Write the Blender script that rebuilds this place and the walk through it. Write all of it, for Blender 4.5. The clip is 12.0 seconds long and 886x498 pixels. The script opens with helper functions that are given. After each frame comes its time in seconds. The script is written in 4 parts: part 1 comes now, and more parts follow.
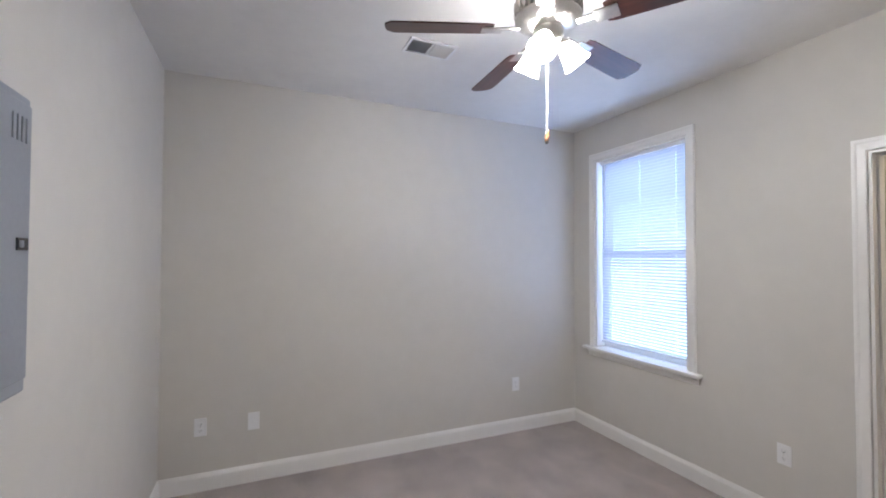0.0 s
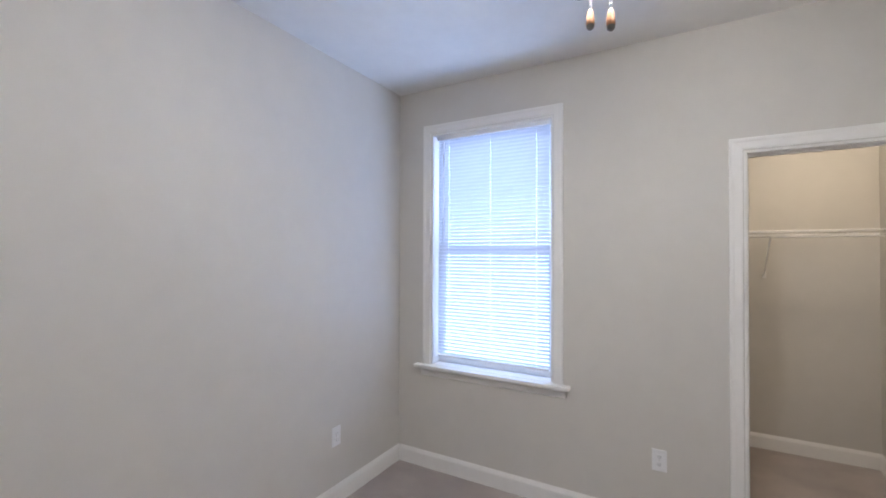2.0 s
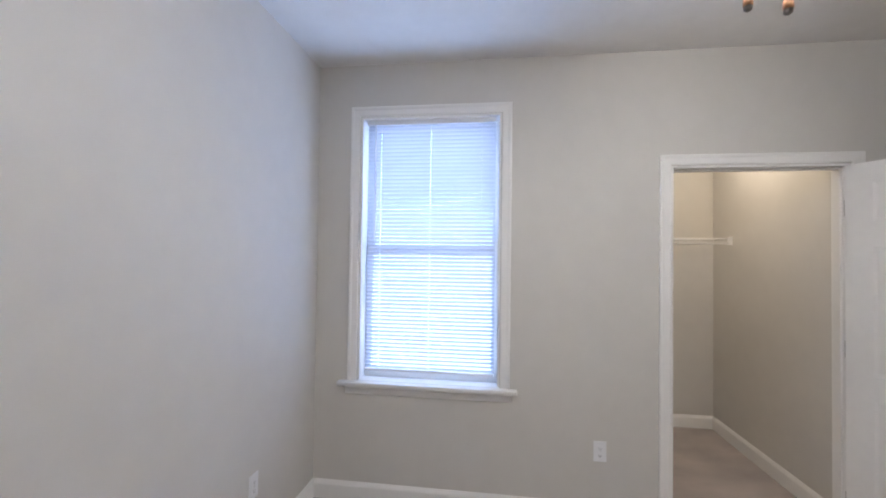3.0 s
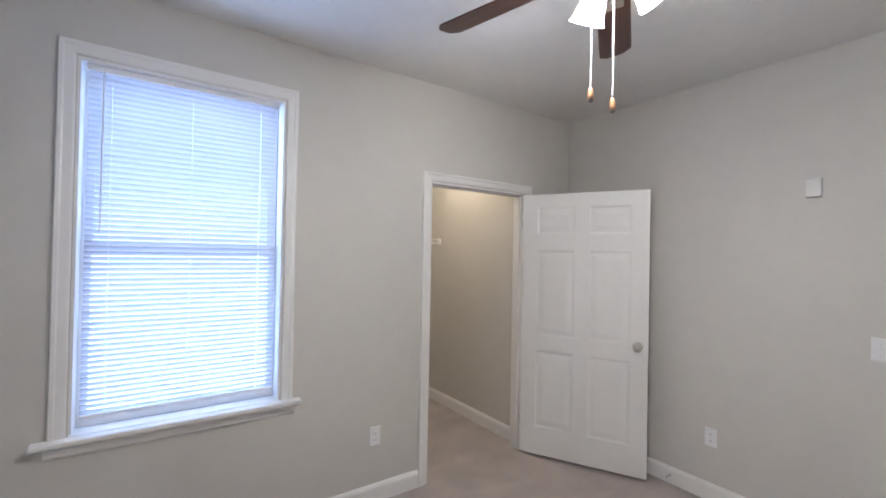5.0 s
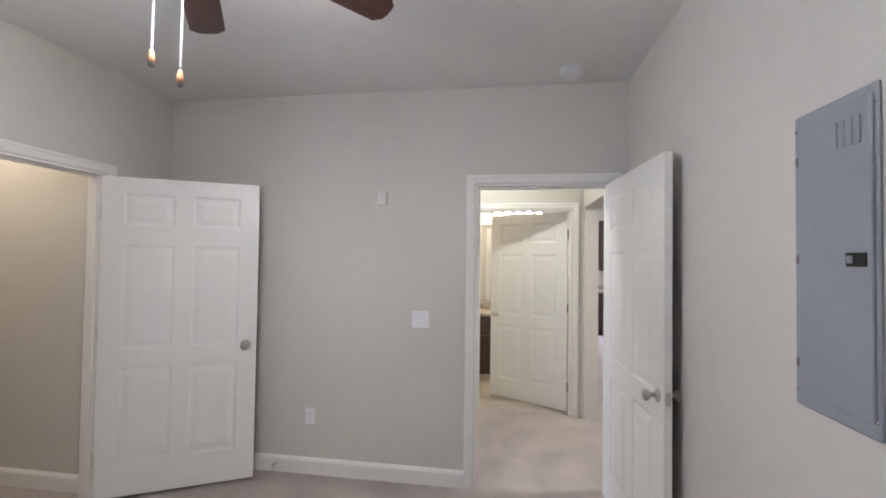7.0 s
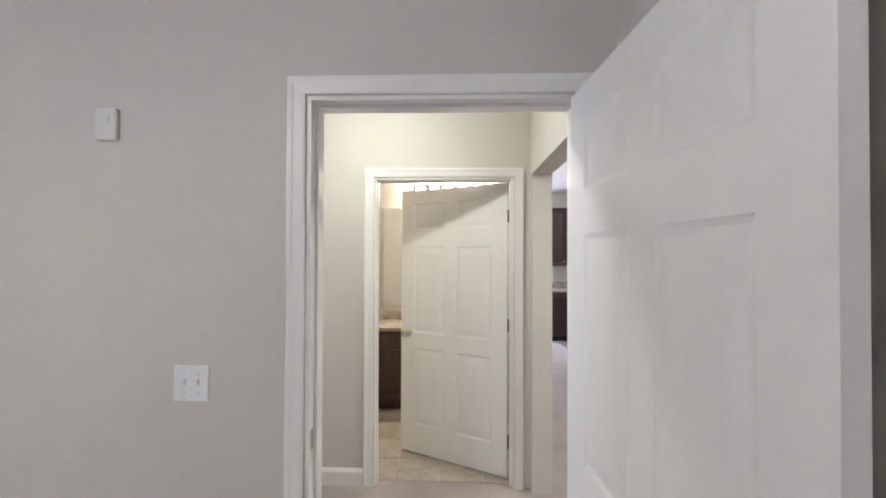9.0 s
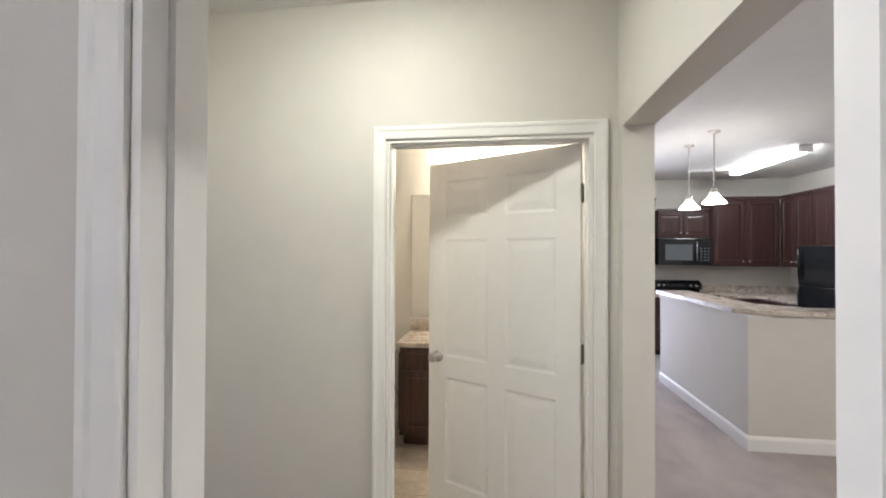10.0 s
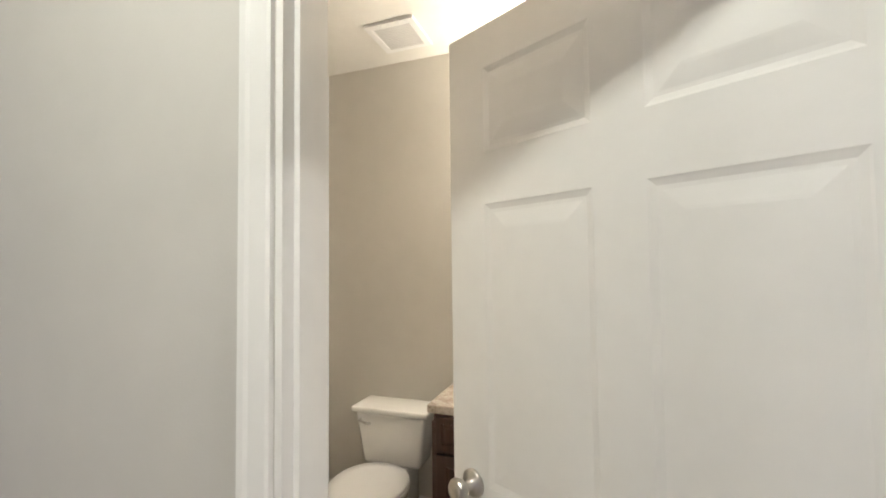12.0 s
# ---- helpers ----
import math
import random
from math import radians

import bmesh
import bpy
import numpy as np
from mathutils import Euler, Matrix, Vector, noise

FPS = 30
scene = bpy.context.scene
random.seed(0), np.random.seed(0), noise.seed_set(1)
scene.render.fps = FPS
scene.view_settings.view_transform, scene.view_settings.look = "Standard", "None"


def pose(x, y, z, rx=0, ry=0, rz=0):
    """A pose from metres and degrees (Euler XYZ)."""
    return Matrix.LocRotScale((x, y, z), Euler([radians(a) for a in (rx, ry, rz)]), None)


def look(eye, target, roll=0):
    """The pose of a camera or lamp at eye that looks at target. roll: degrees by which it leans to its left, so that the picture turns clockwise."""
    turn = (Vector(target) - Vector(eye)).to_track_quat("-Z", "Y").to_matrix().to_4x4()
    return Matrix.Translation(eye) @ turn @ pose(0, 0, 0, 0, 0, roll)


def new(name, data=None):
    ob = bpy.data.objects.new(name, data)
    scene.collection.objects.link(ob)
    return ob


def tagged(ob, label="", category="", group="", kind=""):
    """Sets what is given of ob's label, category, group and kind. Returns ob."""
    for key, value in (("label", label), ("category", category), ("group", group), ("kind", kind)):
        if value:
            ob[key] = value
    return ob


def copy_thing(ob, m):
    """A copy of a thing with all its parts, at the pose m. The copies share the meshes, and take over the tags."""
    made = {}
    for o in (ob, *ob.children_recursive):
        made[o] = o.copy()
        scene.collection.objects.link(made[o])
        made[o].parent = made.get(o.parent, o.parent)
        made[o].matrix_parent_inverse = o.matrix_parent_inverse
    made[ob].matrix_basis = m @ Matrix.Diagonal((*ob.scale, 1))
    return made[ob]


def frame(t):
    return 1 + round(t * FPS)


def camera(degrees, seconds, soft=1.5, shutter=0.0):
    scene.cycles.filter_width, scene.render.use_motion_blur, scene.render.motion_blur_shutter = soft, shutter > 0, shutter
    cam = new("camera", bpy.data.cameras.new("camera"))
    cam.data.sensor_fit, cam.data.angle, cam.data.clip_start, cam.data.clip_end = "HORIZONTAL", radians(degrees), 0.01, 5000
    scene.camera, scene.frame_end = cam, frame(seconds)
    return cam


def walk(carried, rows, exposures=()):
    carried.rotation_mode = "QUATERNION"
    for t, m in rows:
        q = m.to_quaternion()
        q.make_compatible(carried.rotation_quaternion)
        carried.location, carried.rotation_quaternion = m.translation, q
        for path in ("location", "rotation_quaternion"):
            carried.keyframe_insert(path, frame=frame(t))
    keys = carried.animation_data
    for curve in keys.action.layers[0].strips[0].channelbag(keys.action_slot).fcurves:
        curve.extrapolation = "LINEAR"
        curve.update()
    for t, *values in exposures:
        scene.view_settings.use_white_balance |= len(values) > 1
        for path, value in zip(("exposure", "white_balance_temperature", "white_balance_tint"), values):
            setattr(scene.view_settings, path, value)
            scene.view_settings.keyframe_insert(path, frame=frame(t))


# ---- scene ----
cam = camera(93.0, 12.0, soft=1.9)
PATH = [
    (0, (1.108, 0.643, 1.514), (1.907, 2.476, 1.557), 0.2),
    (0.5, (1.194, 0.955, 1.508), (2.116, 2.729, 1.555), 0.4),
    (1, (1.234, 1.271, 1.502), (2.453, 2.856, 1.549), 0.5),
    (1.5, (1.282, 1.606, 1.515), (2.774, 2.936, 1.559), 0.4),
    (2, (1.267, 1.953, 1.521), (3.003, 2.946, 1.546), 0.2),
    (2.5, (1.278, 2.284, 1.507), (3.168, 2.937, 1.541), 0.4),
    (4.3, (1.395, 3.233, 1.515), (3.27, 2.538, 1.524), 1.0),
    (4.5, (1.406, 3.229, 1.542), (3.234, 2.418, 1.542), 0.8),
    (5, (1.445, 3.244, 1.554), (3.087, 2.102, 1.576), 1.1),
    (5.5, (1.456, 3.25, 1.532), (2.806, 1.776, 1.584), 0.9),
    (6, (1.458, 3.251, 1.551), (2.444, 1.511, 1.597), 0.8),
    (6.5, (1.374, 3.219, 1.546), (2.029, 1.329, 1.592), 0.7),
    (7, (1.326, 3.111, 1.535), (1.615, 1.133, 1.582), 0.8),
    (7.2, (1.292, 3.028, 1.542), (1.46, 1.035, 1.585), 0.6),
    (8.8, (1.034, 1.784, 1.544), (1.08, -0.216, 1.568), 0.1),
    (9, (1.038, 1.594, 1.536), (1.104, -0.405, 1.561), 0.2),
    (9.2, (1.046, 1.424, 1.535), (1.152, -0.573, 1.557), 0.1),
    (9.5, (1.049, 1.157, 1.533), (1.214, -0.836, 1.55), 0.2),
    (10, (1.07, 0.722, 1.517), (1.333, -1.261, 1.537), 0.2),
    (10.5, (1.097, 0.306, 1.516), (1.465, -1.66, 1.529), 0.4),
    (11, (1.14, -0.084, 1.492), (1.561, -2.038, 1.523), 0.0),
    (11.5, (1.146, -0.425, 1.467), (1.668, -2.355, 1.515), 0.2),
    (12, (1.13, -0.673, 1.448), (1.8, -2.556, 1.531), -0.7),
]
walk(cam, [(t, look(eye, target, roll)) for t, eye, target, roll in PATH])

# ---- light ----
scene.view_settings.exposure = 0.08
FAN, HALL, CLOSET, TUBE, PEND, BULB = 60.0, 190.0, 130.0, 46.0, 28.0, 140.0
world = bpy.data.worlds.new("sky")
scene.world = world
world.use_nodes = True
sky = world.node_tree.nodes.new("ShaderNodeTexSky")
sky.sky_type, sky.sun_disc = "NISHITA", False
sky.sun_elevation, sky.sun_rotation = radians(45), radians(200)
world.node_tree.links.new(sky.outputs["Color"], world.node_tree.nodes["Background"].inputs["Color"])
world.node_tree.nodes["Background"].inputs["Strength"].default_value = 0.12


def window_light(name, m, w, h, power, color):
    d = bpy.data.lights.new(name, "AREA")
    d.shape, d.size, d.size_y, d.energy, d.color = "RECTANGLE", w, h, power, color
    ob = new(name, d)
    ob.matrix_basis = m
    return ob


# daylight in the openings: the last lies outside the glass, the others are unseen
window_light("bedroom_daylight", look((6.16, -1.8, 1.5), (4.0, -1.8, 1.3)), 1.0, 1.5, 80.0, (0.6, 0.64, 1.0))
# added cool lamp for the half wall's east face; no dining window is seen
window_light("unseen_dining_daylight", look((-0.05, -6.70, 1.15), (-0.05, -5.0, 1.0)), 0.85, 2.0, 75.0, (0.68, 0.74, 1.0))
window_light("window_daylight", look((4.06, 3.08, 1.57), (3.0, 3.08, 1.57)), 0.95, 1.7, 46.0, (0.39, 0.57, 1.0))


# ---- small mesh helpers ----
def box(bm, x0, x1, y0, y1, z0, z1, m=None):
    c = [(x0, y0, z0), (x1, y0, z0), (x1, y1, z0), (x0, y1, z0), (x0, y0, z1), (x1, y0, z1), (x1, y1, z1), (x0, y1, z1)]
    v = [bm.verts.new(m @ Vector(p) if m else p) for p in c]
    for f in ((3, 2, 1, 0), (4, 5, 6, 7), (0, 1, 5, 4), (1, 2, 6, 5), (2, 3, 7, 6), (3, 0, 4, 7)):
        bm.faces.new([v[i] for i in f])
    return v


def rbox(x0, x1, y0, y1, z0, z1, r=0.004, seg=2):
    """A box with rounded edges."""
    bm = bmesh.new()
    box(bm, x0, x1, y0, y1, z0, z1)
    bmesh.ops.bevel(bm, geom=bm.edges[:], offset=r, segments=seg, affect='EDGES', profile=0.5)
    return bm


def lathe(profile, segs=24, m=None, bm=None):
    """Revolve (radius, height) points round z."""
    bm = bm or bmesh.new()
    rings = []
    for r, z in profile:
        rings.append([bm.verts.new((r * math.cos(2 * math.pi * i / segs), r * math.sin(2 * math.pi * i / segs), z)) for i in range(segs)])
    for a, b in zip(rings, rings[1:]):
        for i in range(segs):
            j = (i + 1) % segs
            bm.faces.new((a[i], a[j], b[j], b[i]))
    for ring, flip in ((rings[0], True), (rings[-1], False)):
        bm.faces.new(ring[::-1] if flip else ring)
    if m:
        bmesh.ops.transform(bm, matrix=m, verts=bm.verts[:])
    bmesh.ops.recalc_face_normals(bm, faces=bm.faces[:])
    return bm


def tube(points, r, segs=8):
    """A round rod along points."""
    bm = bmesh.new()
    rings = []
    pts = [Vector(p) for p in points]
    for i, p in enumerate(pts):
        d = (pts[min(i + 1, len(pts) - 1)] - pts[max(i - 1, 0)]).normalized()
        q = d.to_track_quat("Z", "Y")
        rings.append([bm.verts.new(p + q @ Vector((r * math.cos(2 * math.pi * k / segs), r * math.sin(2 * math.pi * k / segs), 0))) for k in range(segs)])
    for a, b in zip(rings, rings[1:]):
        for k in range(segs):
            bm.faces.new((a[k], a[(k + 1) % segs], b[(k + 1) % segs], b[k]))
    bm.faces.new(rings[0][::-1]), bm.faces.new(rings[-1])
    return bm


def mesh_of(name, bm, material, smooth=False):
    me = bpy.data.meshes.new(name)
    bm.to_mesh(me)
    bm.free()
    if smooth:
        for p in me.polygons:
            p.use_smooth = True
    me.materials.append(material)
    return me


def part(name, bm, material, parent=None, label="", smooth=False, at=None):
    ob = new(name, mesh_of(name, bm, material, smooth))
    if parent:
        ob.parent = parent
    if at is not None:
        ob.matrix_basis = at
    if label:
        ob["label"] = label
    return ob


def thing(name, m, label, category, kind="", group=""):
    ob = new(name)
    ob.empty_display_size = 0.1
    ob.matrix_basis = m
    return tagged(ob, label, category, group, kind)


def solid(name, bm, material, label, category, kind="structure", smooth=False, group=""):
    return tagged(part(name, bm, material, None, "", smooth), label, category, group, kind)


# ---- materials ----
def material(name, color, rough=0.5, metal=0.0, scale=30.0, vary=0.06, bump=0.1, bump_scale=None, big=1.3, big_vary=0.05, coat=0.0, dist=0.002):
    mat = bpy.data.materials.new(name)
    mat.use_nodes = True
    nt = mat.node_tree
    n, l = nt.nodes, nt.links
    b = n["Principled BSDF"]
    b.inputs["Roughness"].default_value = rough
    b.inputs["Metallic"].default_value = metal
    b.inputs["Coat Weight"].default_value = coat
    tc = n.new("ShaderNodeTexCoord")
    fine, broad = n.new("ShaderNodeTexNoise"), n.new("ShaderNodeTexNoise")
    fine.inputs["Scale"].default_value, fine.inputs["Detail"].default_value = scale, 4
    broad.inputs["Scale"].default_value, broad.inputs["Detail"].default_value = big, 3
    l.new(tc.outputs["Object"], fine.inputs["Vector"])
    l.new(tc.outputs["Object"], broad.inputs["Vector"])
    rng = []
    for tex, amount in ((fine, vary), (broad, big_vary)):
        r = n.new("ShaderNodeMapRange")
        r.inputs["From Min"].default_value, r.inputs["From Max"].default_value = 0.3, 0.7
        r.inputs["To Min"].default_value, r.inputs["To Max"].default_value = 1 - amount, 1 + amount
        l.new(tex.outputs["Fac"], r.inputs["Value"])
        rng.append(r)
    mul = n.new("ShaderNodeMath")
    mul.operation = "MULTIPLY"
    l.new(rng[0].outputs["Result"], mul.inputs[0])
    l.new(rng[1].outputs["Result"], mul.inputs[1])
    vm = n.new("ShaderNodeVectorMath")
    vm.operation = "SCALE"
    vm.inputs[0].default_value = color
    l.new(mul.outputs[0], vm.inputs["Scale"])
    l.new(vm.outputs["Vector"], b.inputs["Base Color"])
    if bump:
        bt = n.new("ShaderNodeTexNoise")
        bt.inputs["Scale"].default_value, bt.inputs["Detail"].default_value = bump_scale or scale, 3
        l.new(tc.outputs["Object"], bt.inputs["Vector"])
        bn = n.new("ShaderNodeBump")
        bn.inputs["Strength"].default_value, bn.inputs["Distance"].default_value = bump, dist
        l.new(bt.outputs["Fac"], bn.inputs["Height"])
        l.new(bn.outputs["Normal"], b.inputs["Normal"])
    return mat


def wood(name, dark, light, rough=0.4, axis=2, scale=14.0):
    mat = bpy.data.materials.new(name)
    mat.use_nodes = True
    nt = mat.node_tree
    n, l = nt.nodes, nt.links
    b = n["Principled BSDF"]
    b.inputs["Roughness"].default_value = rough
    tc, mp = n.new("ShaderNodeTexCoord"), n.new("ShaderNodeMapping")
    s = [scale] * 3
    s[axis] = scale * 0.07
    mp.inputs["Scale"].default_value = s
    t = n.new("ShaderNodeTexNoise")
    t.inputs["Scale"].default_value, t.inputs["Detail"].default_value, t.inputs["Distortion"].default_value = 2.5, 6, 0.6
    r = n.new("ShaderNodeValToRGB")
    r.color_ramp.elements[0].position, r.color_ramp.elements[1].position = 0.32, 0.7
    r.color_ramp.elements[0].color, r.color_ramp.elements[1].color = (*dark, 1), (*light, 1)
    l.new(tc.outputs["Object"], mp.inputs["Vector"])
    l.new(mp.outputs["Vector"], t.inputs["Vector"])
    l.new(t.outputs["Fac"], r.inputs["Fac"])
    l.new(r.outputs["Color"], b.inputs["Base Color"])
    bn = n.new("ShaderNodeBump")
    bn.inputs["Strength"].default_value, bn.inputs["Distance"].default_value = 0.15, 0.001
    l.new(t.outputs["Fac"], bn.inputs["Height"])
    l.new(bn.outputs["Normal"], b.inputs["Normal"])
    return mat


def glow(name, color, strength, base=(0.9, 0.9, 0.88)):
    mat = bpy.data.materials.new(name)
    mat.use_nodes = True
    b = mat.node_tree.nodes["Principled BSDF"]
    b.inputs["Base Color"].default_value = (*base, 1)
    b.inputs["Roughness"].default_value = 0.35
    b.inputs["Emission Color"].default_value = (*color, 1)
    b.inputs["Emission Strength"].default_value = strength
    return mat


def speckled(name, colors, scale=60.0, rough=0.25):
    """Laminate that imitates mottled stone."""
    mat = bpy.data.materials.new(name)
    mat.use_nodes = True
    nt = mat.node_tree
    n, l = nt.nodes, nt.links
    b = n["Principled BSDF"]
    b.inputs["Roughness"].default_value = rough
    tc, t, t2 = n.new("ShaderNodeTexCoord"), n.new("ShaderNodeTexNoise"), n.new("ShaderNodeTexNoise")
    t.inputs["Scale"].default_value, t.inputs["Detail"].default_value, t.inputs["Roughness"].default_value = scale, 5, 0.7
    t2.inputs["Scale"].default_value, t2.inputs["Detail"].default_value = scale * 0.2, 4
    for k in (t, t2):
        l.new(tc.outputs["Object"], k.inputs["Vector"])
    mx = n.new("ShaderNodeMath")
    mx.operation = "ADD"
    l.new(t.outputs["Fac"], mx.inputs[0])
    l.new(t2.outputs["Fac"], mx.inputs[1])
    hf = n.new("ShaderNodeMath")
    hf.operation = "MULTIPLY"
    hf.inputs[1].default_value = 0.5
    l.new(mx.outputs[0], hf.inputs[0])
    r = n.new("ShaderNodeValToRGB")
    e = r.color_ramp.elements
    e[0].position, e[0].color = 0.38, (*colors[0], 1)
    e[1].position, e[1].color = 0.62, (*colors[2], 1)
    k = e.new(0.5)
    k.color = (*colors[1], 1)
    l.new(hf.outputs[0], r.inputs["Fac"])
    l.new(r.outputs["Color"], b.inputs["Base Color"])
    return mat


def carpet_material():
    """Cut-pile carpet: fibre grain, brushed nap patches and vacuum streaks."""
    mat = material("carpet", (0.395, 0.34, 0.313), 0.95, scale=420, vary=0.28, bump=0.9, bump_scale=300, big=3.6, big_vary=0.11, dist=0.006)
    nt = mat.node_tree
    n, l = nt.nodes, nt.links
    b = n["Principled BSDF"]
    b.inputs["Sheen Weight"].default_value = 0.25
    b.inputs["Specular IOR Level"].default_value = 0.1
    tc, mp, t = n.new("ShaderNodeTexCoord"), n.new("ShaderNodeMapping"), n.new("ShaderNodeTexNoise")
    mp.inputs["Scale"].default_value, mp.inputs["Rotation"].default_value = (3.4, 1.5, 1), (0, 0, 0.5)
    t.inputs["Scale"].default_value, t.inputs["Detail"].default_value, t.inputs["Distortion"].default_value = 1.0, 3, 0.8
    r = n.new("ShaderNodeMapRange")
    r.inputs["From Min"].default_value, r.inputs["From Max"].default_value = 0.35, 0.65
    r.inputs["To Min"].default_value, r.inputs["To Max"].default_value = 0.91, 1.08
    l.new(tc.outputs["Object"], mp.inputs["Vector"])
    l.new(mp.outputs["Vector"], t.inputs["Vector"])
    l.new(t.outputs["Fac"], r.inputs["Value"])
    vm = n.new("ShaderNodeVectorMath")
    vm.operation = "SCALE"
    old = b.inputs["Base Color"].links[0].from_socket
    l.new(old, vm.inputs[0])
    l.new(r.outputs["Result"], vm.inputs["Scale"])
    l.new(vm.outputs["Vector"], b.inputs["Base Color"])
    return mat


def glass_material():
    mat = bpy.data.materials.new("window_glass")
    mat.use_nodes = True
    b = mat.node_tree.nodes["Principled BSDF"]
    b.inputs["Transmission Weight"].default_value = 1.0
    b.inputs["Roughness"].default_value, b.inputs["IOR"].default_value = 0.02, 1.45
    return mat


def blind_material():
    """Thin white vinyl that lets daylight shine through."""
    mat = bpy.data.materials.new("blind_vinyl")
    mat.use_nodes = True
    nt = mat.node_tree
    n, l = nt.nodes, nt.links
    d, t, mx = n.new("ShaderNodeBsdfDiffuse"), n.new("ShaderNodeBsdfTranslucent"), n.new("ShaderNodeMixShader")
    d.inputs["Color"].default_value = (0.85, 0.86, 0.88, 1)
    t.inputs["Color"].default_value = (0.235, 0.25, 0.29, 1)
    mx.inputs["Fac"].default_value = 0.5
    l.new(d.outputs[0], mx.inputs[1])
    l.new(t.outputs[0], mx.inputs[2])
    l.new(mx.outputs[0], n["Material Output"].inputs["Surface"])
    return mat


PAINT = material("wall_paint", (0.605, 0.58, 0.54), 0.75, scale=9, vary=0.015, bump=0.12, bump_scale=170, big=0.7, big_vary=0.025)
CEIL = material("ceiling_paint", (0.75, 0.735, 0.71), 0.85, scale=12, vary=0.02, bump=0.25, bump_scale=110, big=0.8, big_vary=0.03)
TRIM = material("white_trim_paint", (0.80, 0.785, 0.76), 0.35, scale=20, vary=0.012, bump=0.04, bump_scale=60, big=2, big_vary=0.02)
DOORP = material("door_paint", (0.79, 0.775, 0.75), 0.38, scale=20, vary=0.012, bump=0.06, bump_scale=90, big=1.5, big_vary=0.02)
CARPET = carpet_material()
NICKEL = material("brushed_nickel", (0.55, 0.53, 0.5), 0.28, 1.0, scale=80, vary=0.05, bump=0.03)
BRONZE = material("dark_hinge_steel", (0.22, 0.2, 0.18), 0.4, 1.0, scale=80, vary=0.08, bump=0.03)
CHROME = material("chrome", (0.75, 0.75, 0.76), 0.12, 1.0, scale=60, vary=0.03, bump=0.0)
PLATE = material("white_plastic", (0.78, 0.78, 0.79), 0.3, scale=40, vary=0.01, bump=0.02)
SENSOR = material("aged_plastic", (0.66, 0.645, 0.62), 0.4, scale=40, vary=0.01, bump=0.02)
# near-black colour stands for the shade inside slots and ducts
HOLLOW_SHADE = material("dark_hollow_shade", (0.05, 0.05, 0.05), 0.6, scale=40, vary=0.05, bump=0.0)
PANELGREY = material("grey_enamel", (0.262, 0.28, 0.315), 0.42, 0.0, scale=60, vary=0.03, bump=0.08, bump_scale=220, big=3, big_vary=0.04)
BLADE = wood("fan_blade_wood", (0.03, 0.011, 0.008), (0.08, 0.028, 0.018), 0.3, axis=0)
CABINET = wood("cabinet_wood", (0.028, 0.0125, 0.012), (0.055, 0.024, 0.021), 0.35, axis=2)
VANITYW = wood("vanity_wood", (0.04, 0.02, 0.015), (0.085, 0.042, 0.03), 0.4, axis=2)
KNOBWOOD = wood("pull_wood", (0.35, 0.16, 0.07), (0.6, 0.33, 0.18), 0.45, axis=2, scale=60)
BLACK = material("black_enamel", (0.012, 0.013, 0.015), 0.18, scale=50, vary=0.1, bump=0.02)
DARKGLASS = material("dark_glass", (0.02, 0.022, 0.025), 0.06, scale=50, vary=0.05, bump=0.0)
STONE = speckled("mottled_laminate", ((0.24, 0.19, 0.165), (0.46, 0.40, 0.345), (0.62, 0.57, 0.52)))
PORCELAIN = material("porcelain", (0.86, 0.86, 0.85), 0.1, scale=20, vary=0.01, bump=0.0, coat=0.5)
TILE = material("floor_tile", (0.42, 0.36, 0.3), 0.35, scale=18, vary=0.12, bump=0.08, big=5, big_vary=0.12)
GROUT = material("grout", (0.5, 0.47, 0.42), 0.9, scale=80, vary=0.1, bump=0.2)
VINYL = material("vinyl_floor", (0.5, 0.48, 0.45), 0.35, scale=15, vary=0.06, bump=0.05, big=4, big_vary=0.05)
WIRE = material("white_wire_coating", (0.82, 0.81, 0.79), 0.35, scale=50, vary=0.01, bump=0.0)
KEYPAD = material("dark_grey_plastic", (0.09, 0.10, 0.11), 0.4, scale=40, vary=0.05, bump=0.02)
BLIND = blind_material()
GLASS = glass_material()
MIRROR = material("mirror_silver", (0.92, 0.93, 0.93), 0.015, 1.0, scale=5, vary=0.0, bump=0.0, big_vary=0.0)
SHADE_GLOW = glow("lit_fan_glass", (0.97, 0.955, 0.975), FAN)
FANBULB_GLOW = glow("lit_fan_bulb", (0.97, 0.96, 0.965), 1000.0)
# glow of the added living room fill lamp, which is never in view
LIVING_FILL_GLOW = glow("lit_living_fill", (1.0, 0.98, 0.94), 560.0)
HALL_GLOW = glow("lit_hall_dome", (0.972, 0.985, 0.892), HALL)
CLOSET_GLOW = glow("lit_closet_dome", (1.0, 0.85, 0.68), CLOSET)
TUBE_GLOW = glow("lit_tube_diffuser", (0.93, 0.97, 1.0), TUBE)
PEND_GLOW = glow("lit_pendant_glass", (1.0, 0.95, 0.88), PEND)
BULB_GLOW = glow("lit_vanity_bulb", (1.0, 0.89, 0.72), BULB)

# ---- plan ----
WX, EX, SY, NY, CZ = 0.536, 3.84, 0.255, 3.797, 2.711   # bedroom faces
T, T4 = 0.115, 0.15                                    # inner wall thicknesses
HN, HS, HE = SY - T, -1.20, 2.60                      # hall faces
BS, BE = -2.99, 3.02                                    # bathroom faces
CE, CS, CN = 5.42, 0.735, 2.36                          # closet faces
KW, KS, LN = -3.45, -6.5, 2.6                          # kitchen and living faces
DH = 2.045                                             # door opening height
BED = (0.641, 1.522)
BATH = (0.66, 1.592)
CLO = (0.783, 1.69)
